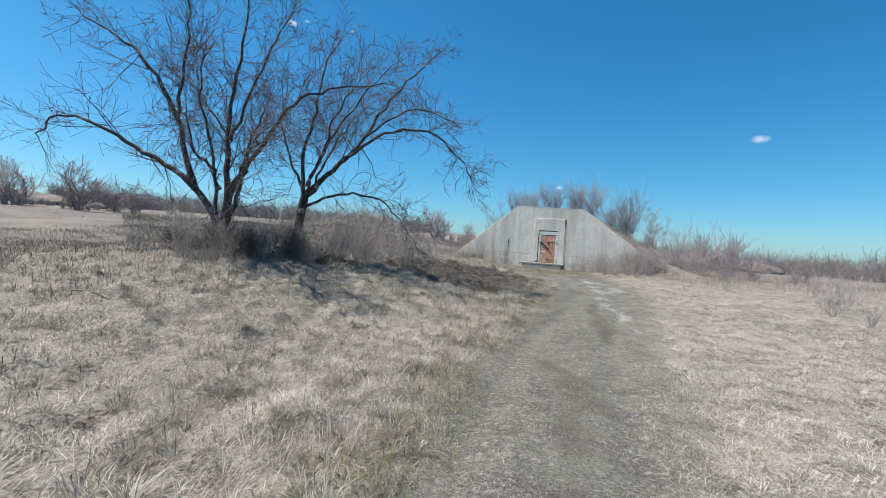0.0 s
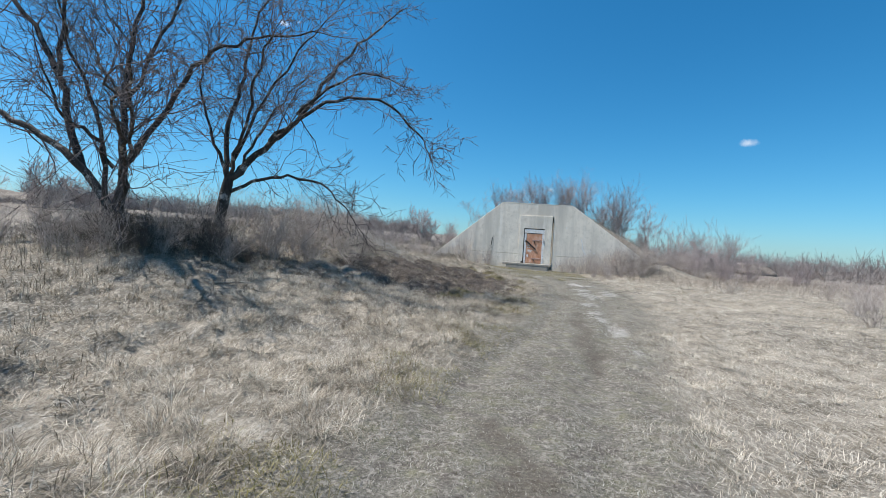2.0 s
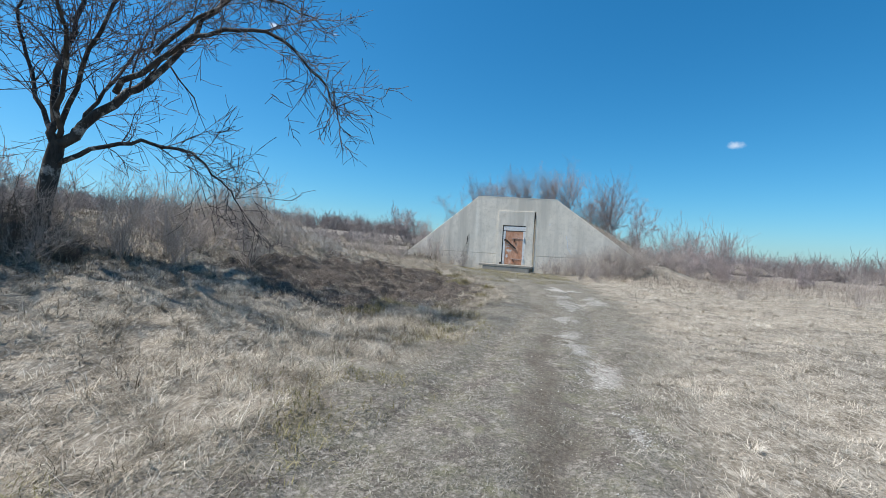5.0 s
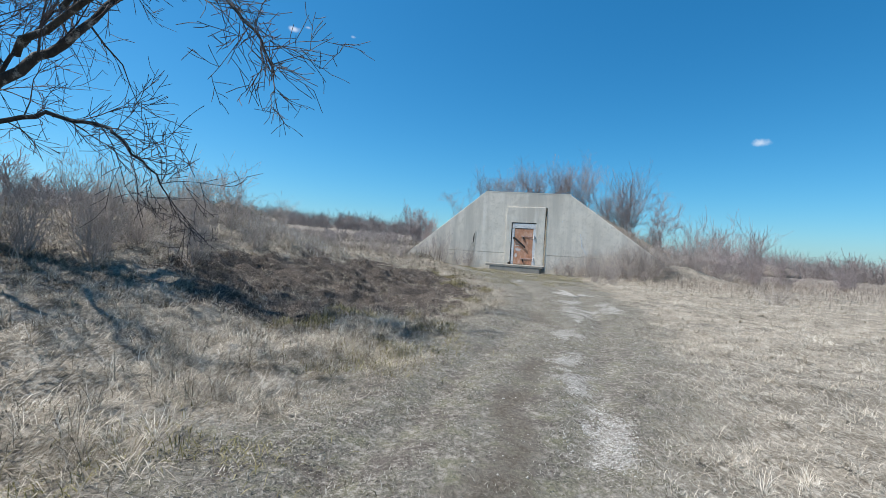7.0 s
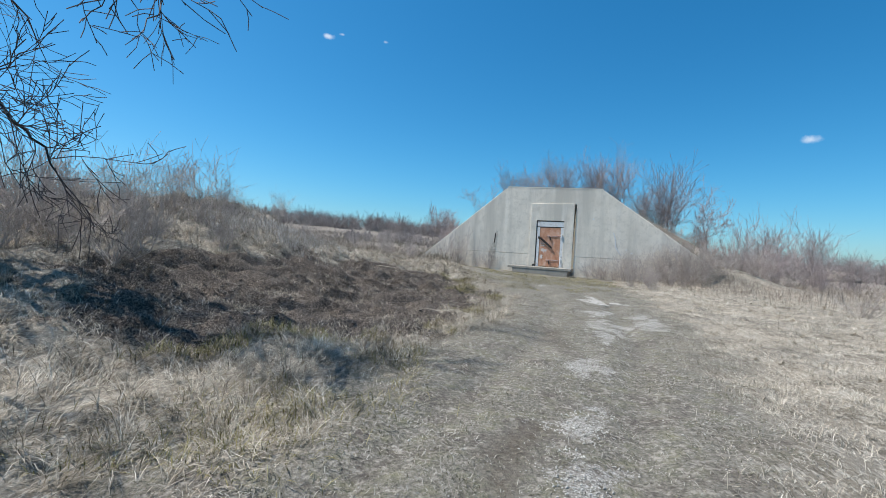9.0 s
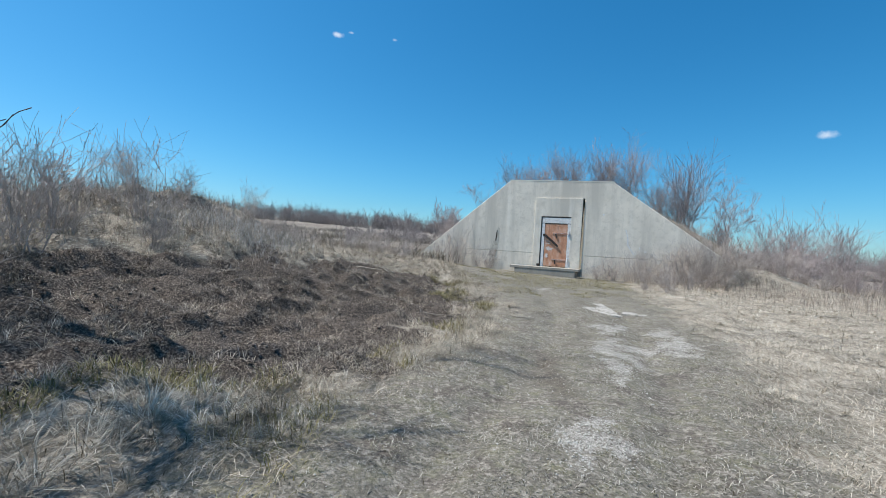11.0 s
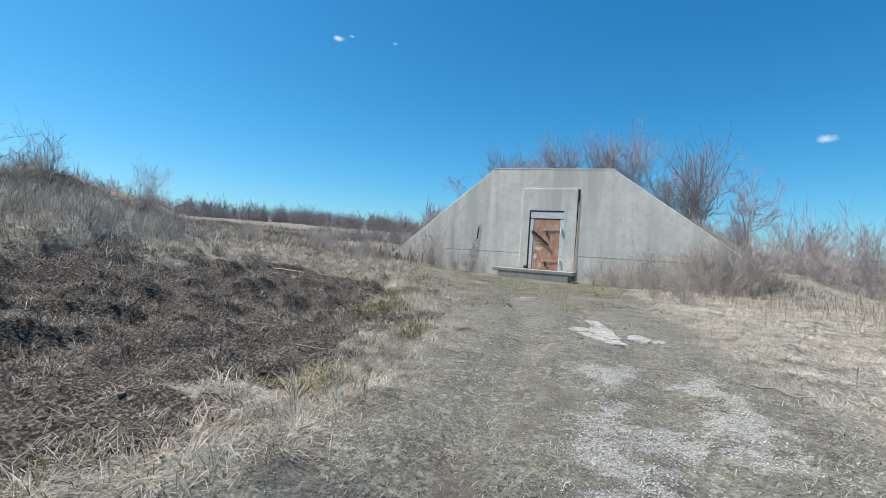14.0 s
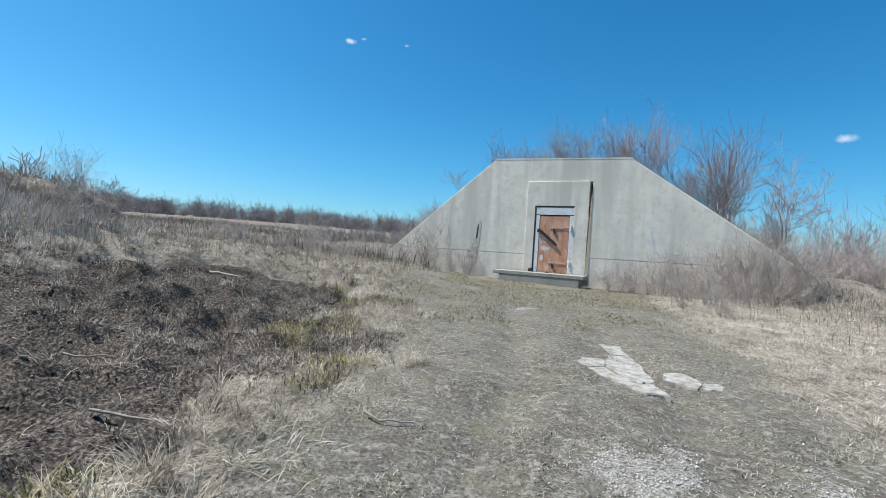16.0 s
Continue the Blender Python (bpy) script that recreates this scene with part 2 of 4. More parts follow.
# ---- lie of the land ----
def vnoise(x, y, seed=0):
    xi, yi = np.floor(x), np.floor(y)
    fx, fy = x - xi, y - yi
    fx, fy = fx * fx * (3 - 2 * fx), fy * fy * (3 - 2 * fy)

    def h(a, b):
        v = np.sin(a * 127.1 + b * 311.7 + seed * 74.7) * 43758.5453
        return v - np.floor(v)
    return (h(xi, yi) * (1 - fx) + h(xi + 1, yi) * fx) * (1 - fy) + (h(xi, yi + 1) * (1 - fx) + h(xi + 1, yi + 1) * fx) * fy


def fbm(x, y, seed=0, octaves=3):
    return sum(vnoise(x * 2 ** k, y * 2 ** k, seed + k) * 0.5 ** k for k in range(octaves)) / (2 - 0.5 ** (octaves - 1))


def smooth(v):
    v = np.clip(v, 0, 1)
    return v * v * (3 - 2 * v)


WALL_AT, WALL_TURN = Vector((7.536, 36.566, 0)), radians(20)
WS, WC = math.sin(WALL_TURN), math.cos(WALL_TURN)


def wall_sv(x, y):
    """Along the headwall and behind its face."""
    dx, dy = x - WALL_AT.x, y - WALL_AT.y
    return dx * WC - dy * WS, dx * WS + dy * WC


def path_middle(y):
    return np.interp(y, [-6, 3.6, 8.4, 12, 17.5, 22.6, 30, 37], [-2.2, 1.0, 2.5, 4.2, 6.2, 7.4, 7.4, 7.6])


def path_half(y):
    return np.interp(y, [-6, 3.6, 8.4, 12, 17.5, 22.6, 29, 36], [1.3, 1.4, 1.6, 1.7, 1.9, 2.0, 3.2, 4.6])


def worn_at(x, y):
    edge = path_half(y) - np.abs(x - path_middle(y)) + (fbm(x * 0.9, y * 0.9, 3) - 0.5) * 1.5
    return smooth(edge / 1.7 + 0.45) * smooth((38 - y) / 2)


def burn_shade_at(x, y):
    u, v = x - 1.35, y - 21.0
    u, v = u * 0.97 + v * -0.24, u * 0.24 + v * 0.97
    r = np.sqrt((u / 3.25) ** 2 + (v / 6.9) ** 2) + (fbm(x * 0.8, y * 0.8, 11) - 0.5) * 0.75
    # q is no scorching: it paints the shade under the trees
    q = np.sqrt(((x + 4.6) / 4.2) ** 2 + ((y - 15.6) / 2.4) ** 2) + (fbm(x * 0.9, y * 0.9, 13) - 0.5) * 0.9
    near = np.hypot((x - 2.6) / 1.5, (y - 18.0) / 1.9) + (fbm(x * 1.5, y * 1.5, 15) - 0.5) * 1.1
    edge = np.hypot((x - 3.6) / 1.3, (y - 23.8) / 1.0) + (fbm(x * 1.5, y * 1.5, 16) - 0.5) * 1.0
    extra = np.maximum(0.95 * smooth((1.0 - near) / 0.3), 0.7 * smooth((1.0 - edge) / 0.4))
    return np.maximum(np.maximum(extra, smooth((1.02 - r) / 0.3)), np.maximum(0.4 * smooth((1.0 - q) / 0.35), 0.9 * smooth((0.9 - np.hypot((x + 1.5) / 0.5, (y - 26.2) / 1.1) + (fbm(x * 3, y * 3, 17) - 0.5)) / 0.3)))


GRAVEL = [(7.2, 20.9, 0.5, 0.9), (6.95, 19.2, 0.55, 1.2), (8.15, 20.8, 0.4, 0.9), (7.9, 19.6, 0.45, 1.0), (5.1, 13.4, 0.35, 1.3),
          (4.95, 11.9, 0.3, 0.8), (5.8, 15.9, 0.3, 0.8), (6.5, 17.8, 0.25, 0.7), (6.9, 27.5, 0.4, 0.4),
          (4.6, 10.2, 0.2, 0.6)]


def gravel_at(x, y):
    g = np.full_like(x, -1.0)
    for cx, cy, rx, ry in GRAVEL:
        u, v = x - cx, y - cy
        u = u - v * 0.25
        g = np.maximum(g, 0.95 - np.sqrt((u / rx) ** 2 + (v / ry) ** 2))
    return 0.66 * smooth((g + (fbm(x * 5.0, y * 5.0, 21, 4) - 0.5) * 2.3 - 0.12) / 0.5) * smooth((g + 0.25) / 0.3)


def land(x, y):
    x, y = np.asarray(x, float), np.asarray(y, float)
    bumpy = lambda cx, cy, sx, sy, h: h * np.exp(-0.5 * (((x - cx) / sx) ** 2 + ((y - cy) / sy) ** 2))
    z = np.interp(y, [-10, 0, 6, 9, 13, 20, 26, 36], [-0.15, -0.2, -0.42, -0.5, -0.36, -0.4, -0.36, -0.36])
    z = z + bumpy(-7.5, 17.5, 3.2, 4.0, 0.95) + bumpy(-5.2, 24.5, 2.9, 3.6, 1.55) + bumpy(-1.6, 19.5, 2.0, 4.5, 0.42)
    z = z + bumpy(-1.0, 32, 4, 4, 0.75) + bumpy(-12, 24, 6, 8, 0.6) + bumpy(17.6, 34.2, 1.8, 1.8, 0.5) + bumpy(16.8, 33.6, 1.3, 0.9, 0.6)
    dist = np.hypot(x, y)
    az = np.degrees(np.arctan2(x, y))
    g = np.interp(az, [-180, -90, -45, -20, 0, 25, 35, 60, 120, 180], [0, 0.018, 0.036, 0.037, 0.026, 0.006, -0.008, -0.010, 0, 0])
    d2 = np.clip(dist - 30, 0, 270)
    z = z + g * 1.2 * d2 * smooth(d2 / 30)
    z = z + (fbm(x * 0.10, y * 0.10, 88) - 0.45) * 1.1 * smooth((dist - 33) / 20) * smooth((110 - dist) / 40) * smooth((2 - x) / 8)
    rough = 1 - worn_at(x, y) * 0.8
    z = z + (fbm(x * 1.5, y * 1.5, 5) - 0.5) * 0.22 * rough * np.where(dist < 60, 1, 0) + (fbm(x * 0.25, y * 0.25, 8) - 0.5) * 0.35 * smooth((np.abs(x - path_middle(y)) - 3) / 6)
    z = z - bumpy_rut(x, y) * 0.06 - rut_at(x, y) * 0.03
    # humps of old tussock with dark hollows between them on the rough side
    left = smooth((path_middle(y) - path_half(y) - 0.5 - x) / 2.0) * smooth((55 - dist) / 20)
    z = z - np.abs(fbm(x * 1.1, y * 1.1, 33) - 0.5) * 0.5 * left + (fbm(x * 3.0, y * 3.0, 35, 2) - 0.5) * 0.16 * left
    b = burn_shade_at(x, y)
    z = z + ((fbm(x * 2.6, y * 2.6, 31) - 0.5) * 0.30 - np.abs(fbm(x * 1.7, y * 2.4, 37) - 0.5) * 0.42) * b
    # steep worn lip of the mound
    z = z + 0.5 * smooth((1.0 - lip_at(x, y)) / 0.22)
    # earth heaped over the magazine behind its headwall
    s, v = wall_sv(x, y)
    k = smooth((v - 0.4) / 5)
    side = np.where(s > 1.15, (s - 3.73) * (0.72 - 0.16 * k), (-1.43 - s) * (0.85 - 0.25 * k))
    heap = 4.45 + 0.3 * k - np.clip(side, 0, None) + (fbm(x * 0.8, y * 0.8, 41) - 0.5) * 0.4 * k
    heap = heap - np.clip(v - 20, 0, None) * 0.5
    heap = np.where(v > 0.40, heap, -9)
    return np.maximum(z, heap)


def lip_at(x, y):
    return np.sqrt(((x + 6.2) / 3.2) ** 2 + ((y - 27.6) / 3.0) ** 2) + (fbm(x * 0.9, y * 0.9, 45) - 0.5) * 0.35


def rut_at(x, y):
    """The dark trodden line in the track and the wider one beside it."""
    mid = np.interp(y, [-6, 2, 6.8, 8, 10, 13, 16, 20, 24, 30], [-2.0, 0.9, 2.1, 2.9, 3.7, 4.75, 5.6, 6.3, 6.7, 6.8])
    u = x - mid + (fbm(x * 0.9, y * 0.9, 47) - 0.5) * 1.1
    patch = smooth((fbm(x * 1.3, y * 0.8, 48) - 0.32) / 0.3)
    k = np.exp(-(u / 0.32) ** 2) * (0.3 + 0.7 * patch) + 0.55 * np.exp(-((u - 1.25) / 0.45) ** 2) * patch + 0.35 * np.exp(-((u + 0.9) / 0.3) ** 2) * patch
    return 0.7 * np.clip(k, 0, 1) * smooth((27 - y) / 5)


def bumpy_rut(x, y):
    u = np.abs(x - path_middle(y))
    return np.exp(-((u - 0.75) / 0.22) ** 2) * smooth((32 - y) / 6)


# ---- mesh helpers ----
def mesh_of(name, verts, faces_flat, sizes, mat, attributes=None, shade=False):
    """A mesh from arrays: corner indices laid end to end, and the corners of each face."""
    me = bpy.data.meshes.new(name)
    verts = np.asarray(verts, np.float32)
    sizes = np.asarray(sizes, np.int32)
    me.vertices.add(len(verts))
    me.vertices.foreach_set("co", verts.ravel())
    me.loops.add(int(sizes.sum()))
    me.loops.foreach_set("vertex_index", np.asarray(faces_flat, np.int32).ravel())
    me.polygons.add(len(sizes))
    me.polygons.foreach_set("loop_start", np.concatenate(([0], np.cumsum(sizes)[:-1])).astype(np.int32))
    for key, values in (attributes or {}).items():
        me.attributes.new(key, "FLOAT", "POINT").data.foreach_set("value", np.asarray(values, np.float32))
    me.update(calc_edges=True)
    me.validate()
    if shade:
        me.polygons.foreach_set("use_smooth", np.ones(len(me.polygons), bool))
    me.materials.append(mat)
    return me


def part(name, bm, mat, parent=None, label=""):
    me = bpy.data.meshes.new(name)
    bmesh.ops.recalc_face_normals(bm, faces=bm.faces)
    bm.to_mesh(me)
    bm.free()
    me.materials.append(mat)
    ob = new(name, me)
    ob.parent = parent
    if label:
        ob["label"] = label
    return ob


def box(bm, x0, x1, y0, y1, z0, z1, bevel=0.0):
    r = bmesh.ops.create_cube(bm, size=1)["verts"]
    for v in r:
        v.co = ((x0 + x1) / 2 + v.co.x * (x1 - x0), (y0 + y1) / 2 + v.co.y * (y1 - y0), (z0 + z1) / 2 + v.co.z * (z1 - z0))
    if bevel:
        edges = list({e for v in r for e in v.link_edges})
        bmesh.ops.bevel(bm, geom=edges, offset=bevel, segments=2, affect="EDGES", profile=0.6)
    return bm


def prism(bm, outline, y0, y1):
    """An outline in x and z, from y0 back to y1."""
    front = [bm.verts.new((x, y0, z)) for x, z in outline]
    back = [bm.verts.new((x, y1, z)) for x, z in outline]
    bm.faces.new(front)
    bm.faces.new(back[::-1])
    n = len(outline)
    for i in range(n):
        bm.faces.new((front[i], back[i], back[(i + 1) % n], front[(i + 1) % n]))
    return bm


class Tubes:
    """Tapered stems gathered into one mesh."""

    def __init__(self):
        self.v, self.f, self.n, self.count = [], [], [], 0

    def add(self, pts, radii, sides):
        ring = self.count
        last = len(pts) - 1
        for i, p in enumerate(pts):
            d = (pts[min(i + 1, last)] - pts[max(i - 1, 0)])
            d = d.normalized() if d.length > 1e-6 else Vector((0, 0, 1))
            a = d.cross(Vector((0.31, 0.9, 0.12)))
            a = a.normalized() if a.length > 1e-4 else Vector((1, 0, 0))
            b = d.cross(a)
            for k in range(sides):
                w = 2 * math.pi * k / sides
                q = p + (a * math.cos(w) + b * math.sin(w)) * radii[i]
                self.v.append((q.x, q.y, q.z))
            if i:
                lo, hi = ring + (i - 1) * sides, ring + i * sides
                for k in range(sides):
                    self.f.extend((lo + k, lo + (k + 1) % sides, hi + (k + 1) % sides, hi + k))
                    self.n.append(4)
        self.count += len(pts) * sides

    def mesh(self, name, mat):
        return mesh_of(name, self.v, self.f, self.n, mat, shade=True)


def twist(rng, d, amount):
    return (d + Vector((rng.gauss(0, amount), rng.gauss(0, amount), rng.gauss(0, amount)))).normalized()


def grow(out, rng, p, d, length, radius, level, lift=0.1, thin=0.004, kids=5, droop=0.0, fan=0.62):
    """A branch that bends as it goes and throws smaller ones."""
    steps = 4 if level else 2
    pts, radii = [p.copy()], [radius]
    for i in range(steps):
        d = twist(rng, d, 0.17)
        d = (d + Vector((0, 0, lift - droop * i / steps))).normalized()
        p = p + d * (length / steps)
        pts.append(p.copy())
        radii.append(max(thin, radius * (1 - 0.8 * (i + 1) / steps)))
        if level:
            for _ in range(max(1, round(kids / steps * rng.uniform(0.6, 1.5)))):
                side = twist(rng, d, fan)
                at = pts[-2].lerp(p, rng.random())
                grow(out, rng, at, side, length * rng.uniform(0.38, 0.68), max(thin, radii[-1] * 0.62), level - 1, lift, thin, kids, droop, fan)
    out.add(pts, radii, 4 if radius > 0.03 else 3)


# ---- the ground: one sheet to the horizon ----
def spread(lo, hi, step, reach):
    mid = list(np.arange(lo, hi + step / 2, step))
    low, high, s = [], [], step
    while mid[-1] + sum(high) < reach and len(high) < 200:
        s *= 1.11
        high.append(s)
    up = mid[-1] + np.cumsum(high)
    down = mid[0] - np.cumsum(high)
    return np.concatenate((down[::-1], mid, up))


gx, gy = spread(-11, 15, 0.13, 900), spread(0, 38, 0.13, 900)
GX, GY = np.meshgrid(gx, gy)
GX, GY = GX.ravel(), GY.ravel()
GZ = land(GX, GY)
nx, ny = len(gx), len(gy)
I, J = np.meshgrid(np.arange(nx - 1), np.arange(ny - 1))
a0 = (J * nx + I).ravel()
quads = np.stack((a0, a0 + 1, a0 + 1 + nx, a0 + nx), 1)
away = np.hypot(GX - 4, GY - 15)
ground = new("ground", mesh_of("ground", np.stack((GX, GY, GZ), 1), quads.ravel(), np.full(len(quads), 4), M_GROUND,
             dict(worn=worn_at(GX, GY), burn_shade=np.maximum(burn_shade_at(GX, GY), 0.85 * np.exp(-((lip_at(GX, GY) - 0.93) / 0.07) ** 2) * smooth((GX + 7.5) / 2)), rut=rut_at(GX, GY), gravel=gravel_at(GX, GY), far=smooth((away - np.where(GX < 0, 17, 22)) / np.where(GX < 0, 17, 30))), shade=True))
tagged(ground, "uneven ground of dry thatch, worn dirt track and scorched soil", "ground", kind="structure")


# ---- the magazine's concrete front ----
bunker = new("ammunition_bunker")
tagged(bunker, "earth-covered concrete bunker with sloping headwall and orange door", "bunker")
SURROUND, FACE = -0.05, 0.0     # the surround stands proud of the wall
OPEN = (0.32, 1.82, 0.12, 2.78)  # the doorway: from, to, foot, head


def wing(z):
    return -1.46 - (4.72 - z) * 1.21, 3.72 + (4.58 - z) * 1.35


def build_bunker():
    x0, x1, z0, z1 = OPEN
    joint = 0.80
    la, ra = wing(-0.9)
    lj, rj = wing(joint)
    # lower lift on both sides of the doorway, then the upper lift over it
    for side in (0, 1):
        bm = bmesh.new()
        if side == 0:
            prism(bm, [(la, -0.9), (x0 - 0.02, -0.9), (x0 - 0.02, joint), (lj, joint)], FACE + 0.004, 0.5)
        else:
            prism(bm, [(2.43, -0.9), (ra, -0.9), (rj, joint), (2.43, joint)], FACE + 0.004, 0.5)
        part("lower_headwall", bm, M_CONC, bunker)
    bm = bmesh.new()
    prism(bm, [(x0 - 0.02, -0.9), (2.428, -0.9), (2.428, z0 - 0.02), (x0 - 0.02, z0 - 0.02)], FACE + 0.004, 0.5)
    part("sill", bm, M_CONC2, bunker)
    bm = bmesh.new()
    h = z1 + 0.03
    # the slot right of the surround is added to darken its shadow line
    prism(bm, [(lj, joint), (x0 - 0.02, joint), (x0 - 0.02, h), (2.335, h), (2.335, 3.74), (2.43, 3.72), (2.43, joint), (rj, joint), (3.72, 4.58), (-1.46, 4.72)], FACE, 0.5)
    upper = part("upper_headwall", bm, M_CONC, bunker, "streaked grey concrete with sloping wings")
    mod = upper.modifiers.new("worn_edges", "BEVEL")
    mod.width, mod.segments, mod.limit_method = 0.03, 2, "ANGLE"
    # coping along the top
    bm = bmesh.new()
    prism(bm, [(-1.50, 4.705), (3.76, 4.565), (3.74, 4.62), (-1.47, 4.76)], -0.006, 0.53)
    part("coping", bm, M_CONC, bunker)
    # surround
    bm = bmesh.new()
    prism(bm, [(-0.03, 0.02), (x0, 0.02), (x0, z1), (x1, z1), (x1, 0.02), (2.34, 0.02), (2.34, 3.76), (-0.03, 3.76)], SURROUND, FACE - 0.002)
    sur = part("door_surround", bm, M_CONC, bunker, "raised concrete panel round the doorway")
    mod = sur.modifiers.new("worn_edges", "BEVEL")
    mod.width, mod.segments, mod.limit_method = 0.012, 2, "ANGLE"
    # white frame, set back in the doorway
    d0, d1 = 0.53, 1.66
    # dark strips put in for the shade along the recess's left and head
    part("frame_shade_strip", box(bmesh.new(), x0 + 0.001, x0 + 0.05, -0.044, 0.13, z0, z1 - 0.002), M_IRON, bunker, "dark strip standing in for shade beside the frame")
    part("frame_shade_strip", box(bmesh.new(), x0 + 0.052, x1 - 0.001, -0.044, 0.13, z1 - 0.055, z1 - 0.002), M_IRON, bunker, "dark strip standing in for shade over the frame")
    for a, b in ((x0 + 0.053, d0 - 0.01), (d1 + 0.01, x1)):
        part("door_jamb", box(bmesh.new(), a, b, -0.036, 0.14, z0, 2.40, 0.006), M_WHITE, bunker, "peeling white door jamb")
    part("lintel_board", box(bmesh.new(), x0 + 0.053, x1, -0.038, 0.14, 2.43, z1 - 0.058, 0.006), M_WHITE, bunker, "white painted board over the door")
    # dark strip for the thin shadow under the lintel
    part("lintel_shade_strip", box(bmesh.new(), x0 + 0.053, x1, -0.015, 0.12, 2.395, 2.435), M_IRON, bunker)
    # the leaf of upright boards with straps, bar and a patch of old white paint
    door = new("door")
    door.parent = bunker
    door["label"] = "faded orange-brown rusted door, shut"
    n = 5
    for i in range(n):
        a = d0 + (d1 - d0) * i / n
        part("plank", box(bmesh.new(), a + 0.001, a + (d1 - d0) / n - 0.001, -0.025 + 0.002 * (i % 2), 0.09, z0 + 0.03, 2.385, 0.003), M_RUST, door)
    for z in (0.52, 1.90):
        part("hinge_strap", box(bmesh.new(), 0.93, 1.72, -0.045, -0.027, z - 0.035, z + 0.035, 0.006), M_PINK, door, "painted iron hinge strap")
        bm = bmesh.new()
        bmesh.ops.create_cone(bm, cap_ends=True, segments=10, radius1=0.04, radius2=0.04, depth=0.2, matrix=pose(1.735, -0.06, z))
        part("hinge_knuckle", bm, M_WHITE, door)
        # dark slanting piece shaped as the hinge's cast shadow
        bm = bmesh.new()
        prism(bm, [(1.07, z - 0.02), (1.12, z - 0.02), (1.16, z - 0.21), (1.11, z - 0.25)], -0.07, -0.028)
        part("hinge_shadow", bm, M_IRON, door)
    bm = bmesh.new()
    prism(bm, [(0.50, 1.80), (0.62, 1.82), (1.22, 1.30), (1.26, 1.20), (1.18, 1.20), (0.58, 1.70)], -0.085, -0.055)
    part("locking_bar", bm, M_IRON, door, "dark iron bar hanging aslant")
    part("hasp", box(bmesh.new(), 0.46, 0.56, -0.09, -0.02, 1.72, 1.86, 0.01), M_IRON, door)
    for a, b, lo, hi in ((0.54, 0.90, 1.30, 1.36), (0.55, 0.96, 1.45, 1.50), (0.58, 0.98, 0.95, 1.22), (0.56, 0.78, 0.55, 0.86)):
        bm = bmesh.new()
        rng = random.Random(int(lo * 100))
        ring = [((a + b) / 2 + (b - a) / 2 * math.cos(w) * rng.uniform(0.45, 1.15), (lo + hi) / 2 + (hi - lo) / 2 * math.sin(w) * rng.uniform(0.4, 1.2))
                for w in np.linspace(0, 2 * math.pi, 26, endpoint=False)]
        prism(bm, ring, -0.027, -0.018)
        part("paint_patch", bm, M_OLDPAINT, door, "patch of old white paint")
    part("drain_stub", box(bmesh.new(), 0.22, 0.36, -0.22, -0.09, 0.135, 0.26, 0.03), M_IRON, bunker)
    # spalled streak and pale cracks
    bm = bmesh.new()
    prism(bm, [(-2.45, 0.55), (-2.08, 0.52), (-1.98, 1.2), (-1.92, 2.05), (-2.02, 2.12), (-2.14, 1.7), (-2.26, 1.2)], -0.008, 0.03)
    part("spall", bm, M_SPALL, bunker, "pale spalled streak in the concrete")
    bm = bmesh.new()
    prism(bm, [(-2.14, 1.35), (-2.07, 1.37), (-2.03, 1.98), (-2.08, 1.92)], -0.014, 0.02)
    part("rust_streak", bm, M_IRON, bunker)
    bm = bmesh.new()
    prism(bm, [(4.36, 2.24), (4.42, 2.22), (4.52, 1.85), (4.56, 1.45), (4.84, 1.02), (4.76, 1.02), (4.48, 1.45), (4.46, 1.85)], -0.008, 0.03)
    part("crack_filling", bm, M_WHITE, bunker, "crooked pale crack filling")
    for a, b, z in ((5.25, 5.36, 1.12), (5.02, 5.08, 1.3), (3.3, 3.38, 2.9)):
        part("paint_chip", box(bmesh.new(), a, b, -0.008, 0.02, z, z + 0.08, 0.003), M_WHITE, bunker)
    bunker.matrix_world = pose(WALL_AT.x, WALL_AT.y, 0, 0, 0, -20) @ pose(-0.035, 0, 0) @ Matrix.Diagonal((1.03, 1, 1, 1))
    # the step is a block of its own in front of the door
    step = new("concrete_step")
    tagged(step, "low stained concrete step before the bunker door", "step")
    part("slab", box(bmesh.new(), -1.0, 2.44, -0.85, -0.11, -0.02, 0.12, 0.02), M_CONC2, step)
    part("footing", box(bmesh.new(), -0.75, 2.27, -0.835, -0.12, -0.75, -0.024, 0.02), M_CONC2, step)
    step.matrix_world = bunker.matrix_world.copy()


build_bunker()


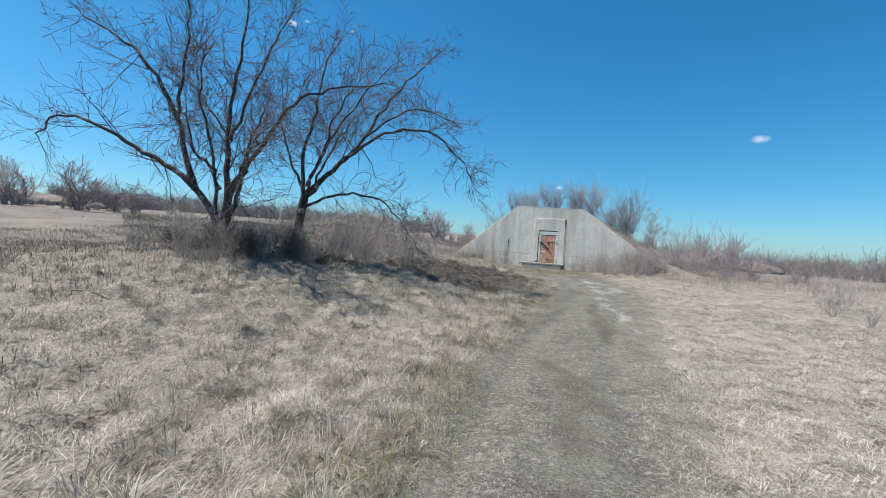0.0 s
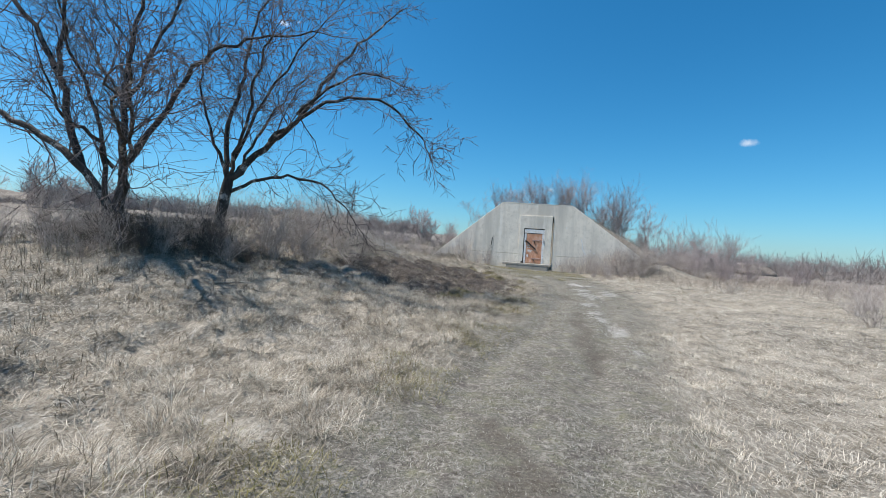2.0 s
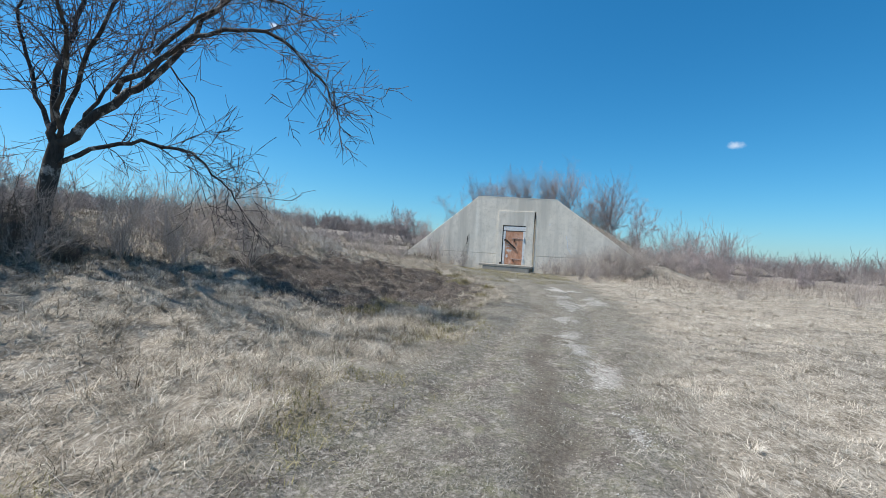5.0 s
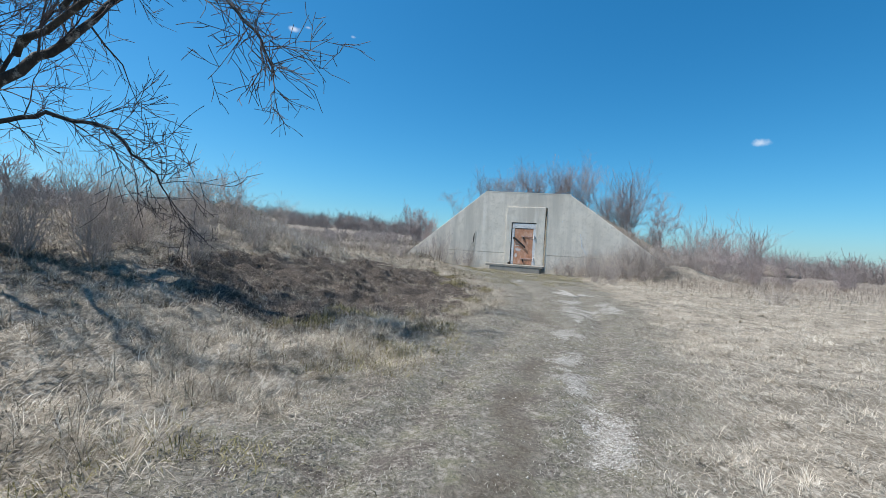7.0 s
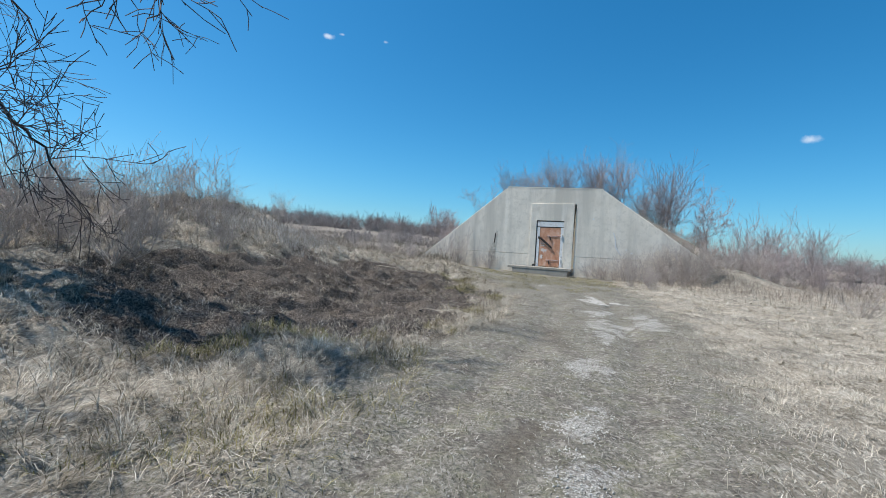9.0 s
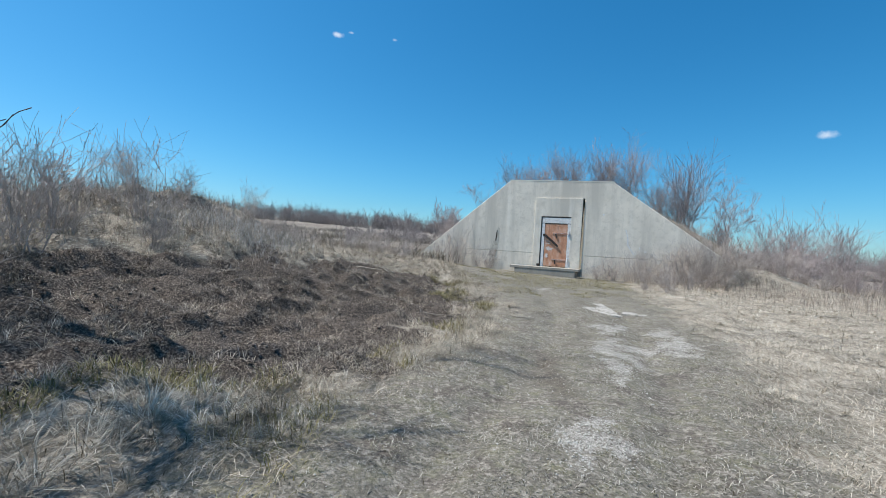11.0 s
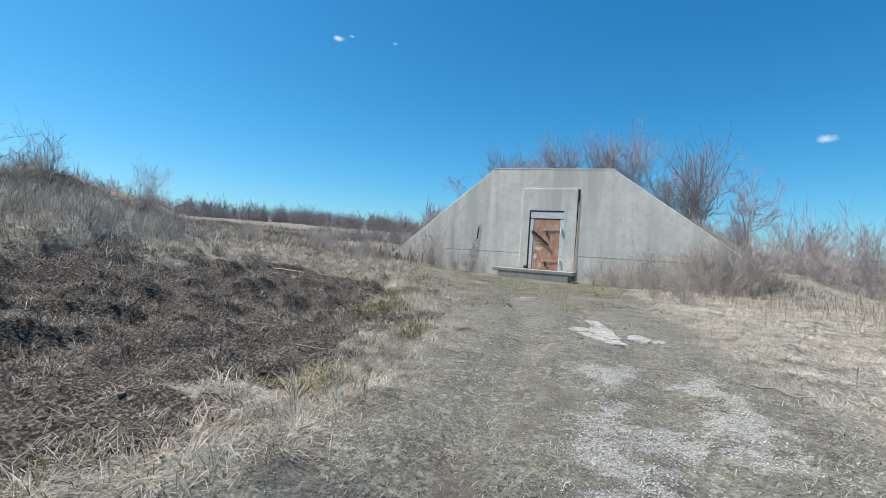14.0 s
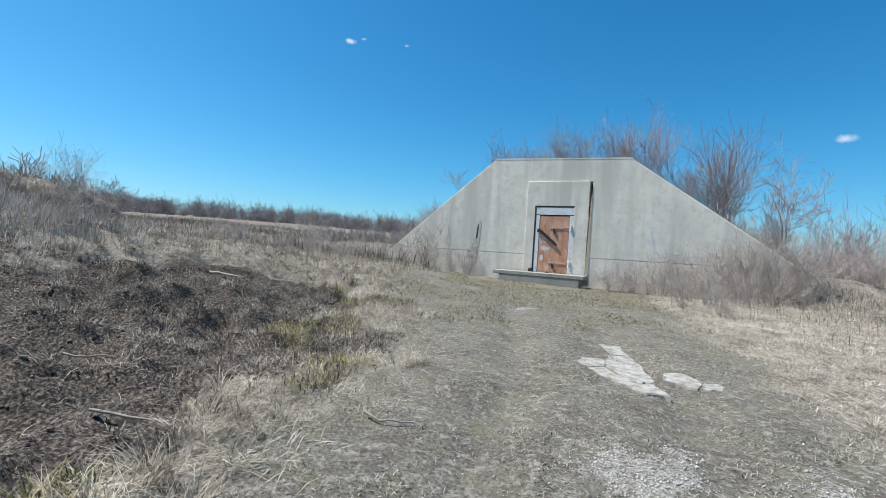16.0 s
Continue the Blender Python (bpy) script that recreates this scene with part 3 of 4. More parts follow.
# ---- the two big trees ----
def limb(out, twigs, rng, pts, r0, r1, first=0.18, reach=1.7, kids=18, level=2):
    """A stout limb through its bends, with branches along it."""
    fine = []
    n = len(pts) - 1
    for i in range(n):
        p0, p1, p2, p3 = pts[max(i - 1, 0)], pts[i], pts[i + 1], pts[min(i + 2, n)]
        for k in range(5):
            u = k / 5
            fine.append(0.5 * ((2 * p1) + (p2 - p0) * u + (2 * p0 - 5 * p1 + 4 * p2 - p3) * u * u + (3 * p1 - p0 - 3 * p2 + p3) * u ** 3)
                        + Vector((rng.gauss(0, 0.03), rng.gauss(0, 0.05), rng.gauss(0, 0.03))) * (1 if i or k else 0))
    fine.append(pts[-1].copy())
    m = len(fine) - 1
    radii = [r0 + (r1 - r0) * (i / m) ** 0.8 for i in range(m + 1)]
    out.add(fine, radii, 8)
    for j in range(kids):
        u = first + (1 - first) * (j + rng.random()) / kids
        i = min(int(u * m), m - 1)
        at = fine[i].lerp(fine[i + 1], rng.random())
        along = (fine[i + 1] - fine[i]).normalized()
        d = twist(rng, along * 0.6 + Vector((0, 0, 0.15)), 0.6)
        grow(twigs, rng, at, d, reach * (1.5 - 0.7 * u) * rng.uniform(0.5, 1.15), min(0.028, max(0.010, radii[i] * 0.35)), level, 0.07, 0.0058, 4.0, 0.13)
    grow(twigs, rng, fine[-1], (fine[-1] - fine[-2]).normalized(), reach * 0.8, r1, level, 0.03, 0.004, 6, 0.1)


def big_tree(label, y0, trunk, limbs, seed):
    rng = random.Random(seed)
    base = Vector((trunk[0][0], y0, trunk[0][1]))
    root = new("tree")
    root.location = (base.x, base.y, float(land(base.x, base.y)) - 0.1)
    tagged(root, label, "tree", group="pair of big bare trees")
    at = root.location.copy()
    out = Tubes()
    pts = [Vector((x, y0, z)) - at for x, z, _ in trunk]
    pts[0].z = -0.3
    out.add(pts, [r for _, _, r in trunk], 12)
    ob = new("trunk", out.mesh("trunk", M_BARK))
    ob.parent = root
    crown = Tubes()
    for bend, r0, r1, way, reach in limbs:
        wood = Tubes()
        n = len(bend) - 1
        line = []
        for i, (x, z) in enumerate(bend):
            y = y0 + way * (i / n) ** 1.1
            line.append(Vector((x * y / y0, y, 1.3 + (z - 1.3) * y / y0)) - at)
        limb(wood, crown, rng, line, r0 * 0.74, r1 * 0.85, reach=reach * 0.95, kids=19)
        ob = new("limb", wood.mesh("limb", M_BARK))
        ob.parent = root
    ob = new("crown", crown.mesh("crown", M_TWIG))
    ob.parent = root
    ob["label"] = "crown of fine leafless reddish twigs"


big_tree("tall bare spreading tree with several dark trunks", 14.6,
         [(-7.12, 0.2, 0.30), (-7.18, 0.7, 0.21), (-7.28, 1.2, 0.18), (-7.33, 1.5, 0.13)],
         [([(-7.40, 1.15), (-8.44, 2.72), (-10.09, 3.64), (-11.53, 4.39), (-13.0, 4.7), (-13.6, 3.9)], 0.17, 0.02, -0.5, 1.7),
          ([(-8.30, 2.5), (-9.13, 5.01), (-10.25, 6.8), (-11.32, 7.47), (-12.4, 8.1)], 0.14, 0.02, 0.8, 1.7),
          ([(-9.05, 4.8), (-8.9, 7.07), (-8.82, 8.9)], 0.09, 0.02, -1.0, 1.8),
          ([(-7.33, 1.3), (-7.31, 3.26), (-7.35, 4.93), (-7.02, 7.37), (-6.85, 9.4)], 0.17, 0.025, 0.4, 1.9),
          ([(-7.28, 2.4), (-6.09, 4.27), (-5.23, 5.53), (-3.77, 6.18), (-2.1, 6.38)], 0.12, 0.018, -1.2, 1.6),
          ([(-7.55, 1.6), (-7.81, 3.22), (-8.41, 3.75), (-8.76, 5.03)], 0.10, 0.02, -2.6, 1.6),
          ([(-7.3, 1.9), (-6.8, 3.3), (-6.6, 4.3), (-6.2, 5.2)], 0.09, 0.018, -3.6, 1.6),
          ([(-7.5, 2.6), (-8.0, 4.4), (-8.3, 5.6), (-8.2, 7.0)], 0.08, 0.018, -3.0, 1.7),
          ([(-7.36, 4.4), (-8.42, 5.8), (-9.2, 6.31)], 0.06, 0.015, 1.5, 1.5),
          ([(-7.2, 1.4), (-6.9, 2.6), (-6.7, 3.6), (-6.3, 4.5)], 0.11, 0.02, -4.6, 1.6),
          ([(-7.25, 4.2), (-6.5, 6.2), (-5.8, 7.9), (-5.4, 8.6)], 0.08, 0.018, 1.6, 1.7)], 7)
big_tree("bare tree with a leaning trunk and arching limbs", 16.0,
         [(-5.46, 0.3, 0.24), (-5.38, 1.2, 0.16), (-5.20, 2.3, 0.16), (-5.12, 2.75, 0.13)],
         [([(-5.14, 2.6), (-5.32, 4.23), (-4.89, 5.69), (-4.68, 7.33), (-4.15, 8.4)], 0.12, 0.018, 0.6, 1.5),
          ([(-5.06, 2.7), (-3.97, 3.9), (-3.2, 4.77), (-2.26, 6.26), (-1.32, 7.4), (-0.5, 8.2)], 0.15, 0.018, 2.2, 1.6),
          ([(-4.0, 3.85), (-2.39, 5.03), (-0.77, 5.23), (0.43, 4.3), (0.9, 3.5)], 0.09, 0.014, -0.9, 1.3),
          ([(-5.06, 2.3), (-3.9, 2.78), (-2.67, 2.76), (-1.81, 2.19), (-1.36, 1.61)], 0.08, 0.012, 0.2, 1.3),
          ([(-5.05, 2.7), (-4.57, 3.66), (-3.84, 5.14), (-3.07, 6.0)], 0.08, 0.015, 1.6, 1.6),
          ([(-5.1, 2.8), (-4.6, 4.3), (-4.2, 5.6), (-3.6, 6.6)], 0.08, 0.016, -3.0, 1.7),
          ([(-5.1, 3.0), (-4.4, 4.6), (-3.4, 6.2), (-2.4, 7.4)], 0.08, 0.016, -1.2, 1.7),
          ([(-3.25, 4.7), (-1.63, 5.99), (0.0, 5.7)], 0.07, 0.014, -0.3, 1.3),
          ([(-5.15, 2.7), (-5.7, 3.9), (-6.1, 5.4), (-6.0, 6.6)], 0.08, 0.015, 0.3, 1.3)], 19)


# ---- shrubs ----
def shrub_mesh(name, seed, height, stems, fan, level, mat, radius=0.016, kids=5, thin=0.003, spread=0.62, lift=0.10):
    rng, out = random.Random(seed), Tubes()
    for _ in range(stems):
        w, lean = rng.uniform(0, 2 * math.pi), abs(rng.gauss(0, fan))
        d = Vector((math.cos(w) * lean, math.sin(w) * lean, 1)).normalized()
        p = Vector((rng.gauss(0, 0.12), rng.gauss(0, 0.12), -0.08)) * (height / 1.5)
        grow(out, rng, p, d, height * rng.uniform(0.55, 1.0), radius * rng.uniform(0.6, 1.1), level, lift, thin, kids, 0.0, spread)
    return out.mesh(name, mat)


SHRUBS = [shrub_mesh("bare_shrub", k, 1.4, 12, 0.55, 2, M_SHRUB, 0.013, 5) for k in range(4)]
TANGLES = [shrub_mesh("brushwood", 20 + k, 1.0, 16, 0.95, 2, M_TANGLE, 0.014, 6, 0.004, 0.8, 0.02) for k in range(3)]
BUSHES = [shrub_mesh("tall_bush", 40 + k, 3.3, 11, 0.40, 2, M_BUSH, 0.028, 8, 0.006, 0.5, 0.12) for k in range(3)]
SAPLINGS = [shrub_mesh("young_tree", 60 + k, 4.2, 3, 0.25, 3, M_BUSH, 0.06, 6, 0.007) for k in range(2)]
FAR_TREES = [shrub_mesh("lone_tree", 80 + k, 4.4, 4, 0.5, 2, M_BUSH, 0.10, 10, 0.026) for k in range(2)]


def plant(mesh, name, x, y, size, turn, label, group, category="shrub"):
    ob = new(name, mesh)
    ob.matrix_world = pose(x, y, float(land(x, y)), 0, 0, turn) @ Matrix.Diagonal((size, size, size, 1))
    tagged(ob, label, category, group)


rng = random.Random(5)
# round the trees and over the mound beside them
for x, y, s in [(-7.9, 13.6, 0.9), (-6.8, 13.7, 1.0), (-6.2, 14.4, 1.1), (-5.8, 15.2, 1.0), (-4.9, 15.2, 1.15), (-4.4, 16.2, 1.0), (-5.9, 16.7, 1.1),
                (-3.6, 16.9, 1.1), (-3.0, 17.8, 1.2), (-4.2, 18.3, 1.2), (-2.3, 18.6, 1.1), (-2.6, 19.8, 1.2), (-3.9, 20.2, 1.2), (-8.6, 15.0, 1.0),
                (-9.5, 14.2, 0.8), (-5.2, 19.0, 1.1), (-6.4, 20.8, 1.2), (-1.7, 17.6, 0.8), (-1.6, 20.6, 0.8), (-3.0, 21.8, 1.1), (-4.4, 22.4, 1.1), (-7.4, 14.1, 0.8), (-6.6, 15.3, 0.9), (-5.4, 15.7, 0.8), (-4.6, 14.6, 0.7), (-3.9, 15.6, 0.9), (-7.1, 13.0, 0.6), (-5.6, 13.9, 0.7), (-2.7, 16.6, 0.8), (-8.4, 14.3, 0.8), (-3.4, 18.9, 1.0)]:
    plant(rng.choice(SHRUBS), "bare_shrub", x + rng.gauss(0, 0.15), y + rng.gauss(0, 0.15), s * rng.uniform(0.8, 1.15), rng.uniform(0, 360),
          "leafless grey-brown shrub beside the big trees", "shrubs under the trees")
for x, y, s in [(-7.2, 14.2, 0.9), (-6.7, 14.0, 1.0), (-6.3, 14.4, 0.9), (-7.7, 14.3, 0.8), (-5.9, 14.9, 0.9), (-5.5, 15.5, 1.0), (-5.1, 15.7, 0.9), (-6.0, 13.7, 0.7), (-5.0, 14.9, 0.8), (-4.3, 15.4, 0.7), (-8.6, 14.0, 0.7)]:
    plant(rng.choice(TANGLES), "brushwood", x, y, s * rng.uniform(0.85, 1.1), rng.uniform(0, 360), "dark tangled brushwood round the tree's foot", "brushwood under the trees")
for x, y, s in [(-3.7, 24.2, 1.0), (-3.0, 25.4, 0.75), (-2.6, 26.4, 0.8), (-2.2, 27.0, 0.85), (-3.4, 27.2, 0.9), (-4.6, 25.6, 1.0), (-1.9, 27.8, 0.75), (-5.8, 25.0, 1.0), (-4.0, 28.2, 0.9), (-1.6, 25.6, 0.55)]:
    plant(rng.choice(SHRUBS), "bare_shrub", x, y, s * rng.uniform(0.55, 0.85), rng.uniform(0, 360), "thin leafless shrub on the grassy mound", "shrubs on the mound")
for x, y, s in [(0.6, 35.6, 0.9), (-0.4, 34.0, 0.9), (1.4, 31.8, 0.6), (0.2, 30.5, 0.6), (-2.4, 37.5, 1.1), (-1.2, 39.0, 1.0), (-4.5, 34.0, 0.8), (-6.0, 37.0, 0.9), (-3.0, 32.0, 0.6), (-8.0, 41.0, 1.0), (-5.0, 44.0, 1.0), (-1.0, 46.0, 1.0), (-10.5, 46.0, 1.1), (-3.5, 50.0, 1.1), (-7.5, 52.0, 1.2), (-13.0, 50.0, 1.2), (2.0, 44.0, 0.8), (-1.8, 35.2, 0.6), (-11.0, 38.0, 0.9)]:
    plant(rng.choice(SHRUBS), "bare_shrub", x, y, s, rng.uniform(0, 360), "leafless shrub on rough scrubby ground", "scrub past the track")


def by_wall(s, v):
    return WALL_AT.x + s * WC + v * WS, WALL_AT.y - s * WS + v * WC


for s, v, size in [(-4.3, -0.7, 1.5), (-5.3, -0.5, 1.3), (-2.3, -0.45, 0.9), (-3.0, -0.5, 0.6), (3.3, -0.5, 0.75), (4.1, -0.6, 0.85), (5.0, -0.7, 0.95), (5.7, -0.7, 0.9), (6.3, -0.7, 0.85),
                   (7.0, -0.8, 1.05), (7.6, -0.8, 1.2), (8.3, -0.7, 1.25), (9.5, -0.5, 1.0), (8.7, -1.2, 0.9), (8.2, 0.9, 0.8), (9.1, 1.2, 0.9), (9.9, 0.8, 0.8), (10.4, 1.6, 1.0), (10.9, 0.4, 0.8), (11.6, 1.4, 1.0), (12.4, 0.6, 0.9), (7.4, 1.6, 0.8), (6.6, -0.6, 1.1), (7.3, -0.6, 1.2), (8.0, -1.0, 1.1), (7.2, -2.4, 0.7), (6.2, -2.8, 0.7), (5.6, -4.3, 0.7), (6.4, -5.2, 0.7), (8.9, -0.3, 1.0), (7.9, -1.7, 0.85), (3.8, -0.9, 0.6), (4.6, -0.5, 0.7), (5.4, -1.2, 0.6)]:
    x, y = by_wall(s, v)
    plant(rng.choice(SHRUBS), "bare_shrub", x, y, size, rng.uniform(0, 360), "leafless shrub against the concrete headwall", "shrubs by the bunker")
for s, v, size, kind in [(-2.6, 5, 0.66, 0), (-2.0, 6.2, 0.6, 0), (-1.2, 7, 0.55, 0), (0.3, 5.5, 0.76, 0), (0.8, 6.4, 0.6, 0), (2.3, 6, 0.62, 0), (3.2, 5.5, 0.74, 0), (4.2, 6.5, 0.86, 0), (7.3, 5.5, 1.05, 0), (7.0, 6.1, 0.95, 0), (5.8, 8, 0.55, 0),
                         (9.5, 5.5, 0.85, 1), (9.0, 4.2, 0.35, 0), (12.2, 6.0, 0.66, 0), (13.8, 8.5, 0.55, 0), (15.4, 7, 0.4, 0), (16, 9, 0.65, 0), (18.5, 12, 0.7, 0),
                         (-5.4, 6, 0.75, 1), (-7.2, 5, 0.5, 0), (-6.4, 2.5, 0.45, 0), (12.6, 14, 1.1, 0), (21, 9, 0.42, 0), (24, 15, 0.6, 0), (15, 18, 1.2, 0), (19, 22, 1.3, 0)]:
    x, y = by_wall(s, v)
    if kind:
        plant(rng.choice(SAPLINGS), "young_tree", x, y, size, rng.uniform(0, 360), "slender leafless young tree on the earth bank", "trees behind the bunker", "tree")
    else:
        plant(rng.choice(BUSHES), "tall_bush", x, y, size, rng.uniform(0, 360), "dense reddish leafless bush on the earth bank", "bushes behind the bunker", "bush")
for x, y, s in [(13.0, 14.4, 0.75), (14.6, 16.6, 0.8), (16.4, 18.0, 0.9), (12.4, 12.6, 0.5), (18.0, 19.5, 1.0), (15.5, 24.0, 0.7), (19.5, 23, 0.9)]:
    plant(rng.choice(SHRUBS), "bare_shrub", x, y, s, rng.uniform(0, 360), "small leafless shrub standing in pale dry grass", "shrubs in the meadow")


# ---- distance: woods, thickets and lone trees ----
def wood(name, label, spots, seed, thick):
    r, out = random.Random(seed), Tubes()
    for x, y, h in spots:
        z = float(land(x, y))
        for _ in range(3):
            w, lean = r.uniform(0, 6.28), r.uniform(0, 0.85)
            d = Vector((math.cos(w) * lean, math.sin(w) * lean, 1)).normalized()
            grow(out, r, Vector((x, y, z - 0.2)), d, h * r.uniform(0.5, 0.78), thick * 1.6, 1, 0.04, thick, 14, 0.0, 0.95)
    ob = new(name, out.mesh(name, M_FAR))
    tagged(ob, label, "woodland", kind="stuff")


def band(r, az0, az1, d0, d1, h0, h1, n):
    spots = []
    for _ in range(n):
        az, d = radians(r.uniform(az0, az1)), r.uniform(d0, d1)
        spots.append((d * math.sin(az), d * math.cos(az), r.uniform(h0, h1)))
    return spots


r = random.Random(77)
wood("far_wood", "belt of bare grey-brown woodland on the horizon", band(r, -42, -2, 160, 225, 4.5, 8.0, 400), 1, 0.042)
wood("far_thicket", "low undergrowth at the foot of the far wood", band(r, -44, -3, 158, 172, 1.2, 2.8, 260), 6, 0.04)
wood("far_wood", "low bare thicket along the far field", band(r, -66, -36, 105, 160, 0.8, 2.2, 170), 2, 0.03)
wood("far_wood", "bare woodland beyond the pale meadow", band(r, 34.5, 62, 120, 175, 4.8, 7.6, 300), 3, 0.03)
wood("far_wood", "bare scrub wood behind the bunker", band(r, 17, 34, 75, 125, 2.6, 5.0, 150), 4, 0.028)
wood("far_wood", "bare thicket left of the earth bank", band(r, -12, 3, 60, 110, 1.2, 3.0, 70), 5, 0.024)
for az, d, h, s in [(-44.7, 110, 7.2, 0), (-40.3, 105, 6.4, 1), (-37.0, 108, 5.0, 0), (-35.6, 112, 4.6, 1), (-0.8, 92, 5.4, 0), (-49, 120, 6, 1), (32.5, 105, 4.4, 0)]:
    a = radians(az)
    plant(FAR_TREES[s], "lone_tree", d * math.sin(a), d * math.cos(a), h / 3.7, az * 7, "lone leafless tree across the dry field", "lone trees in the field", "tree")


def far_mound(x, y, w, h, label):
    bm = bmesh.new()
    z = float(land(x, y)) - 0.3
    bmesh.ops.create_icosphere(bm, subdivisions=4, radius=1)
    for v in bm.verts:
        k = 1 + (noise.noise(v.co * 2.3) * 0.18)
        v.co = Vector((v.co.x * w * k, v.co.y * w * 0.8 * k, max(v.co.z, -0.1) * h * k))
    for f in bm.faces:
        f.smooth = True
    ob = part("earth_mound", bm, M_MOUND)
    ob.location = (x, y, z)
    tagged(ob, label, "mound")


M_MOUND = mat_patchy("grassed_earth", [(0.3, (0.13, 0.105, 0.085)), (0.7, (0.26, 0.22, 0.175))], 0.5, 0.95)
far_mound(72, 102, 6.5, 2.6, "distant grass-covered earth mound")
far_mound(-92, 105, 9, 2.4, "low distant earth mound in the field")
far_mound(-112, 112, 12, 3.0, "low distant earth mound in the field")


# ---- grass, stalks and litter ----
def blades(name, mat, label, x, y, length, width, tilt, heading, seed, category="grass", sink=0.01):
    r = np.random.default_rng(seed)
    n = len(x)
    z = land(x, y) - sink
    dx, dy = np.cos(heading), np.sin(heading)
    px, py = -dy, dx
    t2 = np.clip(tilt + r.uniform(0.15, 0.75, n), 0, 1.72)
    l1, l2 = length * 0.5, length * 0.5
    mx, my, mz = x + dx * np.sin(tilt) * l1, y + dy * np.sin(tilt) * l1, z + np.cos(tilt) * l1
    ex, ey, ez = mx + dx * np.sin(t2) * l2, my + dy * np.sin(t2) * l2, mz + np.cos(t2) * l2
    h = width / 2
    v = np.empty((n, 4, 3), np.float32)
    v[:, 0] = np.stack((x, y, z), 1)
    v[:, 1] = np.stack((mx + px * h, my + py * h, mz), 1)
    v[:, 2] = np.stack((mx - px * h, my - py * h, mz), 1)
    v[:, 3] = np.stack((ex, ey, ez), 1)
    f = np.arange(n)[:, None] * 4 + np.array([[0, 1, 2, 2, 1, 3]])
    ob = new(name, mesh_of(name, v.reshape(-1, 3), f.ravel(), np.full(2 * n, 3), mat))
    tagged(ob, label, category, kind="stuff")


def flow(x, y, seed):
    return fbm(x * 0.9, y * 0.9, seed) * 14 + fbm(x * 3, y * 3, seed + 5) * 4


R = np.random.default_rng(3)


def scatter(n, side, near=0.0, fall=5.0, y0=0.6, y1=44.0):
    y = y0 + (y1 - y0) * R.random(n) ** 1.15
    d = near + R.exponential(fall, n)
    x = path_middle(y) + side * (path_half(y) * 0.8 + d)
    s, v = wall_sv(x, y)
    keep = (v < -0.25) | (v > 0.7)
    return x[keep], y[keep], d[keep]


def tufted(x, y, seed, scale=2.2):
    return fbm(x * scale, y * scale, seed, 2)


